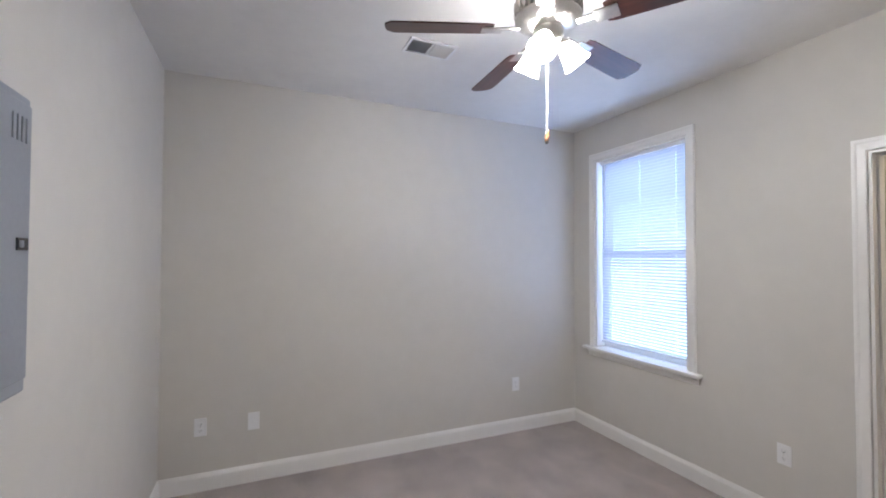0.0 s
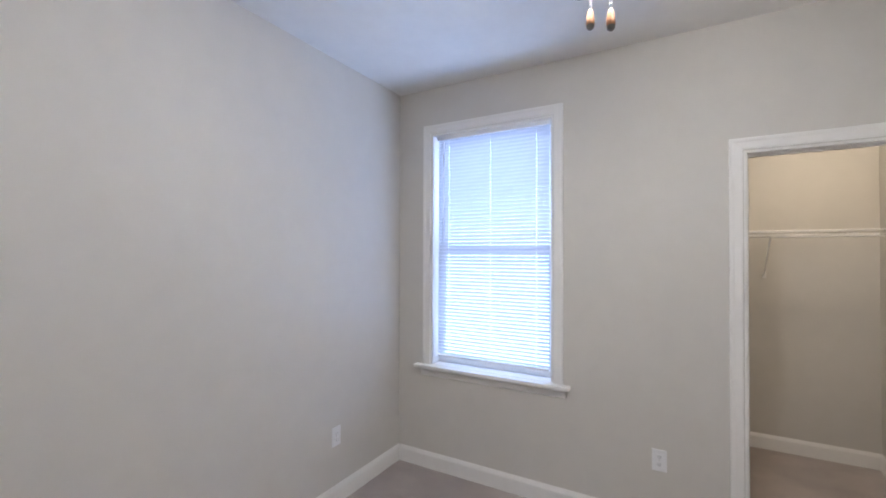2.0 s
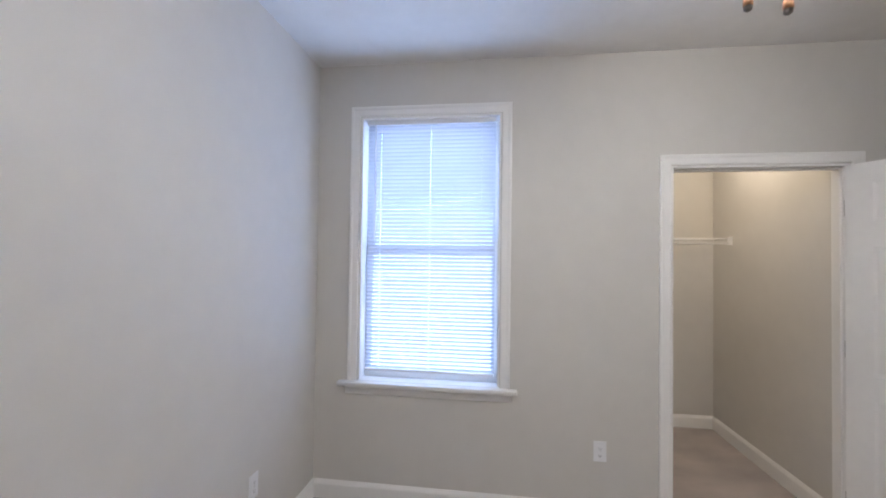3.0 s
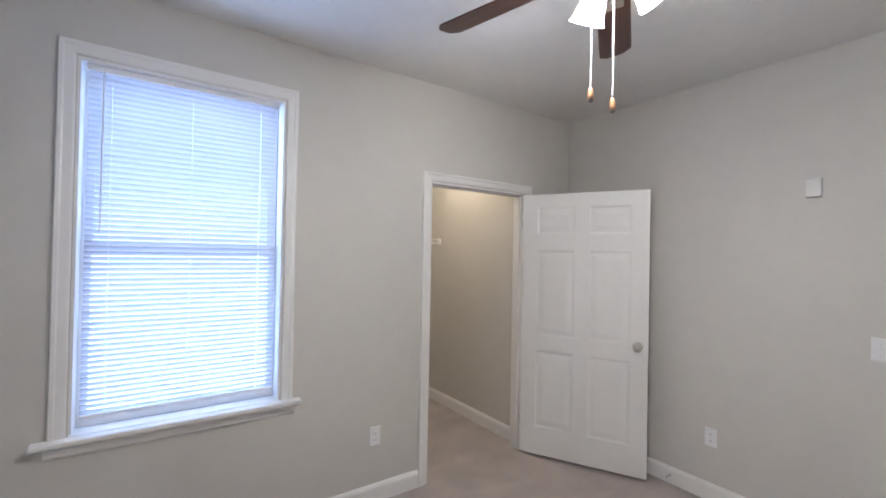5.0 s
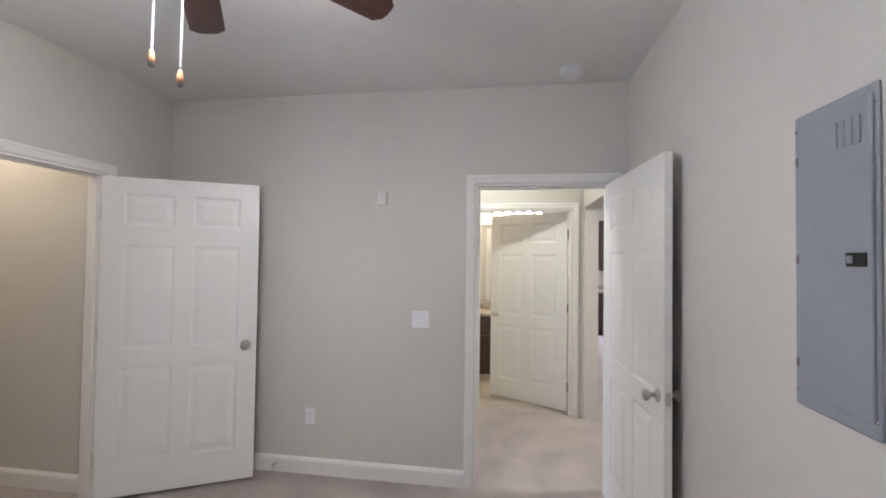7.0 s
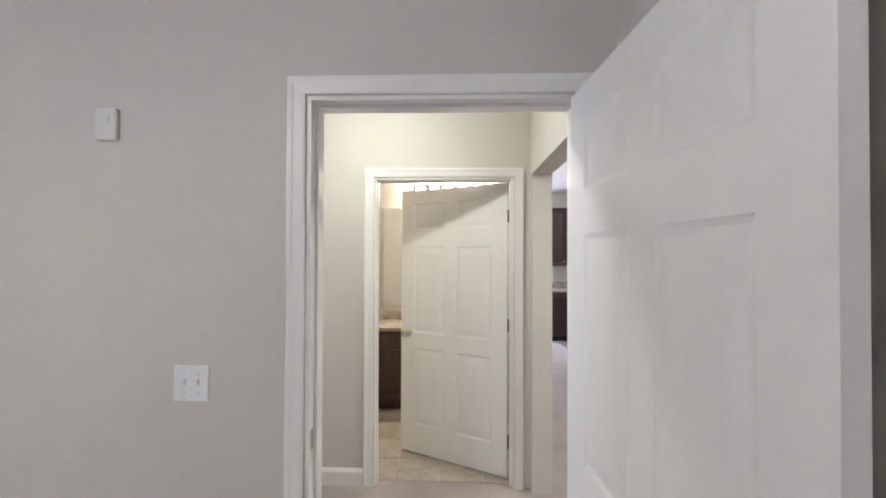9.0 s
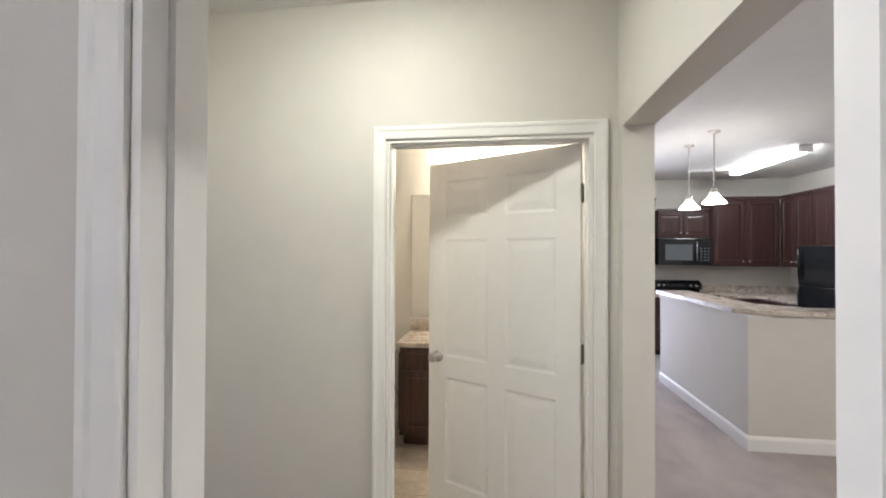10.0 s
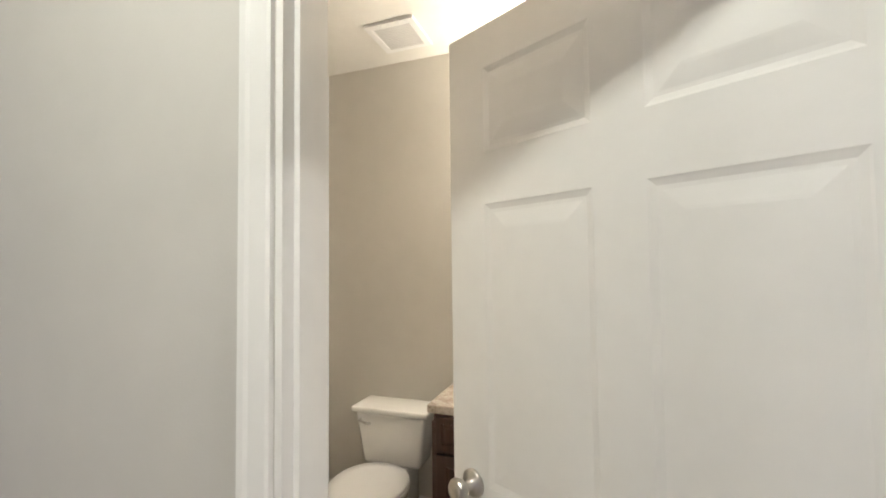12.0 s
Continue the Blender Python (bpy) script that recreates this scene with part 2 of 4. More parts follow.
BED2 = (-1.075, -0.255)
WIN = (2.646, 3.520, 0.725, 2.38)


def wall_along_x(name, y0, y1, x0, x1, z1, holes, label):
    """A wall with openings (x0, x1, z0, z1)."""
    bm, x = bmesh.new(), x0
    for a, b, c, d in holes:
        if a > x:
            box(bm, x, a, y0, y1, 0, z1)
        box(bm, a, b, y0, y1, d, z1)
        if c > 0:
            box(bm, a, b, y0, y1, 0, c)
        x = b
    if x1 > x:
        box(bm, x, x1, y0, y1, 0, z1)
    bmesh.ops.remove_doubles(bm, verts=bm.verts[:], dist=0.0002)
    return solid(name, bm, PAINT, label, "wall")


def wall_along_y(name, x0, x1, y0, y1, z1, holes, label):
    bm, y = bmesh.new(), y0
    for a, b, c, d in holes:
        if a > y:
            box(bm, x0, x1, y, a, 0, z1)
        box(bm, x0, x1, a, b, d, z1)
        if c > 0:
            box(bm, x0, x1, a, b, 0, c)
        y = b
    if y1 > y:
        box(bm, x0, x1, y, y1, 0, z1)
    bmesh.ops.remove_doubles(bm, verts=bm.verts[:], dist=0.0002)
    return solid(name, bm, PAINT, label, "wall")


GREIGE = "greige painted drywall wall"
wall_along_x("wall_north", NY, NY + 0.15, WX - T, EX + 0.17, CZ, [], GREIGE + " with three white outlets")
wall_along_y("wall_west", WX - T, WX, HN, NY, CZ, [], GREIGE + " carrying a grey electric panel")
wall_along_y("wall_east", EX, EX + 0.17, CN + T, NY, CZ, [WIN], GREIGE + " around a tall window")
wall_along_y("wall_closet_front", EX, EX + T, SY, CN + T, CZ, [(*CLO, 0, DH)], GREIGE + " with the closet doorway")
wall_along_x("wall_south", HN, SY, WX, EX + T, CZ, [(*BED, 0, DH)], GREIGE + " with the bedroom doorway")
wall_along_y("wall_closet_back", CE, CE + 0.15, CS - T, CN + T, CZ, [], GREIGE + " at the back of the closet")
wall_along_x("wall_closet_south", CS - T, CS, EX + T, CE, CZ, [], GREIGE + " at the side of the closet")
wall_along_x("wall_closet_north", CN, CN + T, EX + T, CE, CZ, [], GREIGE + " at the end of the closet")
wall_along_x("wall_hall_south", HS - T, HS, WX - T + 0.003, BE + T, CZ, [(*BATH, 0, DH)], "cream-lit painted wall with the bathroom doorway")
wall_along_y("wall_hall_east", HE, HE + T4, HS, HN, CZ, [(*BED2, 0, DH)], "cream-lit painted wall with a second bedroom doorway")
wall_along_y("wall_hall_west", WX - T + 0.003, 0.552, HS, HN, CZ, [(HS + 0.065, HN - 0.06, 0, 2.06)], "painted wall with a wide uncased opening to the kitchen")
wall_along_x("wall_bath_south", BS - T, BS, WX - T, BE, CZ, [], "warm beige painted bathroom wall")
wall_along_y("wall_bath_west", WX - T, WX, BS, HS - T, CZ, [], "warm beige painted bathroom wall")
wall_along_y("wall_bath_east", BE, BE + T, BS - T, HS - T, CZ, [], "warm beige painted bathroom wall")
# the opening in the south wall is unseen, added to admit the dining lamp
wall_along_x("wall_kitchen_south", KS - 0.15, KS, KW, WX, CZ, [(-0.47, 0.37, 0.1, 2.15)], "pale painted kitchen wall above the counters")
wall_along_y("wall_kitchen_west", KW - 0.15, KW, KS - 0.15, LN, CZ, [], "pale painted kitchen wall behind the fridge")
wall_along_x("wall_living_north", LN, LN + 0.15, KW - 0.15, WX - T, CZ, [], "pale painted living room wall")
wall_along_y("wall_kitchen_east", WX - T, WX, KS, BS - T, CZ, [], "pale painted wall beside the kitchen")
wall_along_x("wall_room_south", HS - T - 2.0, HS - T - 1.9, BE + T, 6.0, CZ, [], "plain painted wall of the second bedroom")
wall_along_y("wall_room_east", 6.0, 6.1, HS - T - 2.0, CS - T, CZ, [(-2.3, -1.3, 0.75, 2.25)], "plain painted wall of the second bedroom")

bm = bmesh.new()
box(bm, KW - 0.15, 6.2, KS - 0.15, NY + 0.15, -0.12, 0.0)
solid("floor", bm, CARPET, "taupe cut-pile carpet with brushed nap marks", "carpet")
bm = bmesh.new()
box(bm, KW - 0.15, 6.2, KS - 0.15, NY + 0.15, CZ, CZ + 0.12)
solid("ceiling", bm, CEIL, "off-white lightly textured ceiling", "ceiling")
bm = bmesh.new()
box(bm, KW, -0.72, KS, -4.72, 0.0, 0.006)
solid("floor_kitchen", bm, VINYL, "pale vinyl kitchen floor", "floor")
bm = bmesh.new()
box(bm, WX, BE, BS, HS - 0.055, 0.0, 0.006)
solid("floor_bathroom", bm, GROUT, "tiled bathroom floor with pale grout", "floor")
bath_floor = bpy.data.objects["floor_bathroom"]


# ---- trim ----
CASING = ((0.004, 0.0), (0.004, 0.010), (0.010, 0.0125), (0.040, 0.0145), (0.047, 0.0175), (0.059, 0.018), (0.062, 0.015), (0.062, 0.0))


def frame_strip(bm, profile, a, b, z0, z1, to_world, closed=False):
    """Mitred moulding round an opening from a to b; closed goes round all four sides."""
    rows = []
    for d, p in profile:
        pts = [(a - d, z0), (a - d, z1 + d), (b + d, z1 + d), (b + d, z0)]
        if closed:
            pts = [(a - d, z0 - d), (a - d, z1 + d), (b + d, z1 + d), (b + d, z0 - d)]
        rows.append([bm.verts.new(to_world(u, z, p)) for u, z in pts])
    for r, s in zip(rows, rows[1:]):
        for i in range(4 if closed else 3):
            j = (i + 1) % 4
            bm.faces.new((r[i], r[j], s[j], s[i]))
    bmesh.ops.recalc_face_normals(bm, faces=bm.faces[:])


def door_frame(name, axis, face0, face1, a, b, label, stop):
    """Jambs through the wall, a stop strip and mouldings on both faces."""
    root = thing(name, Matrix(), label, "door frame", "structure")
    q = 0.013
    bm = bmesh.new()
    lo, hi = min(face0, face1) - 0.002, max(face0, face1) + 0.002
    runs = [(a, a + q, 0, DH), (b - q, b, 0, DH), (a + q, b - q, DH - q, DH)]
    for u0, u1, z0, z1 in runs:
        (box(bm, u0, u1, lo, hi, z0, z1) if axis == "x" else box(bm, lo, hi, u0, u1, z0, z1))
    part("jamb", bm, TRIM, root)
    bm = bmesh.new()
    s0, s1 = stop
    for u0, u1, z0, z1 in ((a + q, a + q + 0.011, 0, DH - q), (b - q - 0.011, b - q, 0, DH - q), (a + q + 0.011, b - q - 0.011, DH - q - 0.011, DH - q)):
        (box(bm, u0, u1, s0, s1, z0, z1) if axis == "x" else box(bm, s0, s1, u0, u1, z0, z1))
    part("door_stop", bm, TRIM, root)
    for f, sign in ((max(face0, face1), 1), (min(face0, face1), -1)):
        bm = bmesh.new()
        if axis == "x":
            frame_strip(bm, CASING, a, b, 0, DH, lambda u, z, p: (u, f + sign * p, z))
        else:
            frame_strip(bm, CASING, a, b, 0, DH, lambda u, z, p: (f + sign * p, u, z))
        part("casing", bm, TRIM, root)
    return root


door_frame("door_frame_1", "x", HN, SY, *BED, "white moulded door casing of the bedroom doorway", (HN + 0.02, SY - 0.04))
door_frame("door_frame_2", "x", HS - T, HS, *BATH, "white moulded door casing of the bathroom doorway", (HS - 0.06, HS - 0.025))
door_frame("door_frame_3", "y", EX, EX + T, *CLO, "white moulded door casing of the closet doorway", (EX + 0.04, EX + 0.075))
door_frame("door_frame_4", "y", HE, HE + T4, *BED2, "white moulded door casing of a hall doorway", (HE + 0.02, HE + 0.07))


def baseboard(p, q, side, label="white painted baseboard along the wall"):
    """From p to q on the floor; side: the normal away from the wall."""
    p, q, s = Vector(p), Vector(q), Vector(side)
    prof = ((0, 0), (0.014, 0), (0.014, 0.088), (0.011, 0.098), (0.006, 0.108), (0.004, 0.114), (0, 0.114))
    bm = bmesh.new()
    ends = [[bm.verts.new((e.x + s.x * d, e.y + s.y * d, z)) for d, z in prof] for e in (p, q)]
    for i in range(len(prof) - 1):
        bm.faces.new((ends[0][i], ends[0][i + 1], ends[1][i + 1], ends[1][i]))
    bm.faces.new(ends[0]), bm.faces.new(ends[1][::-1])
    bmesh.ops.recalc_face_normals(bm, faces=bm.faces[:])
    return solid("baseboard", bm, TRIM, label, "baseboard")


C = 0.062
for p, q, s in (((WX, NY), (EX, NY), (0, -1)), ((WX, SY + 0.02), (WX, NY - 0.014), (1, 0)), ((EX, CLO[1] + C), (EX, NY - 0.014), (-1, 0)),
                ((EX, SY), (EX, CLO[0] - C), (-1, 0)), ((BED[1] + C, SY), (EX - 0.014, SY), (0, 1)),
                ((CE, CS), (CE, CN), (-1, 0)), ((EX + T, CS), (CE - 0.014, CS), (0, 1)), ((EX + T, CN), (CE - 0.014, CN), (0, -1)),
                ((BATH[1] + C, HS), (HE, HS), (0, 1)), ((HE, HS + 0.014), (HE, BED2[0] - C), (-1, 0)), ((HE, BED2[1] + C), (HE, HN), (-1, 0)),
                ((BED[1] + C, HN), (HE - 0.014, HN), (0, -1)), ((BE, BS), (BE, HS - T), (-1, 0)), ((1.85, BS), (2.734, BS), (0, 1)),
                ((WX - T, BS - T), (WX - T, KS), (-1, 0)), ((KW, -4.15), (KW, LN), (1, 0))):
    baseboard(p, q, s)

# ---- doors ----
def door_leaf(w, h, t):
    """A six-panel slab: x from the hinge, y 0..t, z 0..h; recessed mouldings with raised fields on both faces."""
    bm = bmesh.new()
    st, mid = 0.115, 0.10
    pw = (w - 2 * st - mid) / 2
    xs = [0, st, st + pw, st + pw + mid, w - st, w]
    zs = [0, 0.21, 0.80, 0.915, 1.575, 1.70, 1.905, h]
    for y, sign in ((0.0, 1), (t, -1)):
        for i in range(5):
            for j in range(7):
                x0, x1, z0, z1 = xs[i], xs[i + 1], zs[j], zs[j + 1]
                steps = [(0, 0)]
                if i in (1, 3) and j in (1, 3, 5):
                    steps = [(0, 0), (0.004, 0.0018), (0.014, 0.0050), (0.022, 0.0050), (0.054, 0.0014), (0.060, 0.0010)]
                rings = [[bm.verts.new((x, y + sign * d, z)) for x, z in ((x0 + g, z0 + g), (x1 - g, z0 + g), (x1 - g, z1 - g), (x0 + g, z1 - g))] for g, d in steps]
                for r, s in zip(rings, rings[1:]):
                    for k in range(4):
                        bm.faces.new((r[k], r[(k + 1) % 4], s[(k + 1) % 4], s[k]))
                bm.faces.new(rings[-1])
    for x in (0, w):
        bm.faces.new([bm.verts.new(c) for c in ((x, 0, 0), (x, t, 0), (x, t, h), (x, 0, h))])
    for z in (0, h):
        bm.faces.new([bm.verts.new(c) for c in ((0, 0, z), (w, 0, z), (w, t, z), (0, t, z))])
    bmesh.ops.remove_doubles(bm, verts=bm.verts[:], dist=0.0004)
    bmesh.ops.recalc_face_normals(bm, faces=bm.faces[:])
    return bm


KNOB = ((0.033, 0.0), (0.033, 0.004), (0.028, 0.009), (0.013, 0.012), (0.011, 0.028), (0.013, 0.034), (0.022, 0.040), (0.027, 0.048), (0.0275, 0.055), (0.024, 0.062), (0.014, 0.067), (0.004, 0.068))


def door(name, m, w, side, label, hinge_mat, zb=0.02):
    """Hinge pin at the origin. side -1: the slab lies at y below 0, side 1: above."""
    t, h = 0.035, DH - 0.017 - zb
    root = thing(name, m, label, "door", "structure")
    y0 = 0.0 if side > 0 else -t
    leaf = part("slab", door_leaf(w, h, t), DOORP, root, at=pose(0.004, y0, zb))
    for s, y in ((1, y0 + t), (-1, y0)):
        part("knob", lathe(KNOB, 28, pose(w - 0.062, y, 0.93, -90 * s, 0, 0)), NICKEL, root, "satin nickel door knob", True)
    part("latch_plate", rbox(w + 0.003, w + 0.0055, y0 + 0.006, y0 + t - 0.006, 0.90, 0.96, 0.0008, 1), NICKEL, root, "nickel latch plate")
    for z in (0.26, 1.05, 1.80):
        bm = bmesh.new()
        for k in range(3):
            lathe(((0.006, z - 0.044 + k * 0.0296), (0.006, z - 0.0154 + k * 0.0296)), 10, None, bm)
        box(bm, 0.0005, 0.0035, min(0, side * 0.032), max(0, side * 0.032), z - 0.044, z + 0.044)
        box(bm, -0.0025, -0.0005, min(0, side * 0.032), max(0, side * 0.032), z - 0.044, z + 0.044)
        part("hinge", bm, hinge_mat, root, "metal butt hinge")
    return root


door("door_1", pose(BED[0] + 0.006, SY + 0.004, 0, 0, 0, 93.8), 0.862, -1, "white six-panel bedroom door standing open against the wall", NICKEL)
door("door_2", pose(BATH[0] + 0.016, HS - T - 0.002, 0, 0, 0, -27.8), 0.876, 1, "white six-panel bathroom door standing ajar", BRONZE)
door("door_3", pose(EX - 0.004, CLO[0] + 0.016, 0, 0, 0, 208.0), 0.902, -1, "white six-panel closet door standing wide open", NICKEL)
door("door_4", pose(HE + T4 + 0.010, BED2[0] + 0.018, 0, 0, 0, -5.0), 0.786, 1, "white six-panel door open into the second bedroom", NICKEL)
# strike plate in the bedroom jamb
part("strike_plate", rbox(BED[1] - 0.0155, BED[1] - 0.0125, SY - 0.035, SY - 0.005, 0.90, 0.965, 0.0008, 1), NICKEL, bpy.data.objects["door_frame_1"], "nickel strike plate")

# door stop spring on the south baseboard
bm = tube([(2.93 + 0.006 * math.cos(i * 0.9), SY + 0.016 + i * 0.0011, 0.06 + 0.006 * math.sin(i * 0.9)) for i in range(60)], 0.0016, 5)
stop = thing("door_stop_spring", Matrix(), "small spring door stop on the baseboard", "door stop")
part("spring", bm, NICKEL, stop)
part("rubber_tip", lathe(((0.008, 0), (0.009, 0.006), (0.007, 0.014)), 12, pose(2.93, SY + 0.080, 0.06, -90, 0, 0)), PLATE, stop, "white rubber tip")
part("base_cup", lathe(((0.011, 0), (0.011, 0.003), (0.007, 0.006)), 12, pose(2.93, SY + 0.0142, 0.06, -90, 0, 0)), NICKEL, stop)

# ---- window ----
wy0, wy1, wz0, wz1 = WIN
win = thing("window_1", Matrix(), "white double-hung window with moulded casing and sill", "window", "structure")
bm = bmesh.new()
frame_strip(bm, CASING, wy0, wy1, wz0 + 0.012, wz1, lambda u, z, p: (EX - p, u, z))
part("casing", bm, TRIM, win)
bm = bmesh.new()
for u0, u1, z0, z1 in ((wy0, wy0 + 0.012, wz0 + 0.02, wz1), (wy1 - 0.012, wy1, wz0 + 0.02, wz1), (wy0 + 0.012, wy1 - 0.012, wz1 - 0.012, wz1)):
    box(bm, EX - 0.003, EX + 0.17, u0, u1, z0, z1)
part("window_jamb", bm, TRIM, win)
part("window_sill", rbox(EX - 0.055, EX + 0.0, wy0 - 0.105, wy1 + 0.115, wz0 - 0.012, wz0 + 0.012, 0.006, 3), TRIM, win)
part("inner_sill", rbox(EX + 0.001, EX + 0.165, wy0 + 0.001, wy1 - 0.001, wz0 - 0.004, wz0 + 0.012, 0.002, 1), TRIM, win)
bm = bmesh.new()
prof = ((0, 0), (0.020, 0), (0.022, -0.012), (0.014, -0.020), (0.014, -0.045), (0.010, -0.056), (0, -0.058))
e = [[bm.verts.new((EX - d, y, wz0 - 0.012 + z)) for d, z in prof] for y in (wy0 - 0.075, wy1 + 0.075)]
for i in range(len(prof) - 1):
    bm.faces.new((e[0][i], e[0][i + 1], e[1][i + 1], e[1][i]))
bm.faces.new(e[0]), bm.faces.new(e[1][::-1])
bmesh.ops.recalc_face_normals(bm, faces=bm.faces[:])
part("apron", bm, TRIM, win)
zm = 1.555
for x, z0, z1 in ((EX + 0.125, zm - 0.02, wz1 - 0.014), (EX + 0.095, wz0 + 0.014, zm + 0.02)):
    bm = bmesh.new()
    a, b = wy0 + 0.014, wy1 - 0.014
    for u0, u1, v0, v1 in ((a, a + 0.04, z0, z1), (b - 0.04, b, z0, z1), (a + 0.04, b - 0.04, z0, z0 + 0.042), (a + 0.04, b - 0.04, z1 - 0.042, z1)):
        box(bm, x, x + 0.028, u0, u1, v0, v1)
    sash = part("sash", bm, TRIM, win)
    bm = bmesh.new()
    box(bm, x + 0.011, x + 0.016, a + 0.038, b - 0.038, z0 + 0.04, z1 - 0.04)
    pane = part("pane", bm, GLASS, sash)
    pane.visible_shadow = False

blind = thing("window_blind", Matrix(), "white vinyl mini blind lowered and nearly closed", "blind")
bx, b0, b1 = EX + 0.045, wy0 + 0.029, wy1 - 0.029
part("headrail", rbox(bx - 0.018, bx + 0.018, b0, b1, wz1 - 0.042, wz1 - 0.013, 0.003, 2), PLATE, blind)
part("bottom_rail", rbox(bx - 0.013, bx + 0.013, b0 + 0.004, b1 - 0.004, 0.790, 0.806, 0.004, 2), PLATE, blind)
bm = bmesh.new()
nseg, sw = 4, 0.0250
cords = (b0 + 0.09, (b0 + b1) / 2, b1 - 0.09)
cuts = [b0 + 0.004] + [c + d for c in cords for d in (-0.0010, 0.0010)] + [b1 - 0.004]
for yk in cuts:
    for k in range(nseg + 1):
        u = k / nseg - 0.5
        bm.verts.new((u * sw, yk, 0.0028 * (1 - 4 * u * u)))
bm.verts.ensure_lookup_table()
for i in range(len(cuts) - 1):
    for k in range(nseg):
        if i % 2 and k in (1, 2):
            continue                      # rout hole for the cord
        o = i * (nseg + 1)
        bm.faces.new([bm.verts[o + j] for j in (k, k + 1, nseg + 2 + k, nseg + 1 + k)])
slat_mesh = mesh_of("slat", bm, BLIND, True)
count = 63
for i in range(count):
    z = 0.818 + i * (wz1 - 0.05 - 0.818) / (count - 1)
    ob = new("slat", slat_mesh)
    ob.parent = blind
    ob.matrix_basis = pose(bx, 0, z, 0, 64 + 1.2 * math.sin(i * 1.7), 0)
for yk in (b0 + 0.09, (b0 + b1) / 2, b1 - 0.09):
    for dx in (-0.013, 0.013):
        part("ladder_cord", tube([(bx + dx, yk, 0.80), (bx + dx, yk, wz1 - 0.04)], 0.0006, 5), BLIND, blind)
part("tilt_wand", tube([(bx - 0.026, b1 - 0.06, wz1 - 0.045), (bx - 0.024, b1 - 0.058, 1.62)], 0.004, 8), PLATE, blind, "clear plastic tilt wand")

# ---- wall plates ----
def plate(name, m, label, kind_of, category):
    """A wall plate facing local -y, centred on the origin."""
    wide = 0.116 if kind_of == "double" else 0.072
    root = thing(name, m, label, category)
    part("cover_plate", rbox(-wide / 2, wide / 2, -0.006, 0.0, -0.058, 0.058, 0.0025, 2), PLATE, root)
    if kind_of == "outlet":
        for z in (-0.020, 0.020):
            r = part("socket", rbox(-0.0165, 0.0165, -0.0085, -0.005, z - 0.014, z + 0.014, 0.003, 2), PLATE, root)
            bm = bmesh.new()
            box(bm, -0.008, -0.006, -0.0088, -0.008, z - 0.003, z + 0.006)
            box(bm, 0.005, 0.007, -0.0088, -0.008, z - 0.003, z + 0.005)
            box(bm, -0.0025, 0.0025, -0.0088, -0.008, z - 0.010, z - 0.006)
            part("slots", bm, HOLLOW_SHADE, r)
        part("screw", lathe(((0.003, 0), (0.0025, 0.001)), 10, pose(0, -0.006, 0, 90, 0, 0)), NICKEL, root)
    elif kind_of == "double":
        for x in (-0.023, 0.023):
            part("toggle", rbox(x - 0.005, x + 0.005, -0.017, -0.004, -0.004, 0.014, 0.002, 2), PLATE, root)
            for z in (-0.030, 0.030):
                part("screw", lathe(((0.003, 0), (0.0025, 0.001)), 10, pose(x, -0.006, z, 90, 0, 0)), NICKEL, root)
    elif kind_of == "jack":
        part("jack", rbox(-0.010, 0.010, -0.009, -0.005, -0.010, 0.010, 0.002, 1), PLATE, root)
    return root


for x in (0.768, 3.183):
    plate("wall_outlet", pose(x, NY, 0.41), "white duplex outlet low on the wall", "outlet", "outlet")
plate("cable_jack", pose(1.084, NY, 0.405), "white blank-faced cable jack plate low on the wall", "jack", "wall plate")
plate("wall_outlet", pose(EX, 2.07, 0.41, 0, 0, -90), "white duplex outlet under the window wall", "outlet", "outlet")
plate("wall_outlet", pose(2.679, SY, 0.405, 0, 0, 180), "white duplex outlet low on the wall", "outlet", "outlet")
plate("light_switch", pose(1.893, SY, 1.117, 0, 0, 180), "white double toggle light switch beside the door", "double", "switch")
alarm = thing("wall_chime", pose(2.176, SY, 1.955, 0, 0, 180), "small white wall-mounted sensor box", "sensor")
part("housing", rbox(-0.034, 0.034, -0.022, 0, -0.052, 0.052, 0.005, 3), SENSOR, alarm)
part("button", rbox(-0.014, 0.014, -0.0245, -0.021, 0.006, 0.028, 0.002, 2), SENSOR, alarm)

smoke = thing("smoke_detector", pose(0.931, 0.472, CZ), "round white smoke detector on the ceiling", "smoke detector")
part("base", lathe(((0.068, 0), (0.068, -0.012), (0.060, -0.014)), 32), PLATE, smoke, smooth=False)
part("cover", lathe(((0.064, -0.012), (0.064, -0.030), (0.056, -0.042), (0.030, -0.046), (0.004, -0.046)), 32), PLATE, smoke)

vent = thing("ceiling_vent", pose(1.985, 2.85, CZ), "white louvred ceiling air vent", "vent")
vent.scale = (0.88, 0.88, 1.0)
bm = bmesh.new()
for a in ((-0.16, 0.16, -0.095, -0.075), (-0.16, 0.16, 0.075, 0.095), (-0.16, -0.14, -0.075, 0.075), (0.14, 0.16, -0.075, 0.075), (-0.006, 0.006, -0.075, 0.075)):
    box(bm, *a, -0.009, -0.0005)
part("frame", bm, PLATE, vent)
# no duct is cut: a flat sheet carries its shade as colour
bm = bmesh.new()
box(bm, -0.14, 0.14, -0.075, 0.075, -0.002, -0.0004)
part("backing", bm, HOLLOW_SHADE, vent, "flat dark sheet standing for the shaded duct behind the louvres")
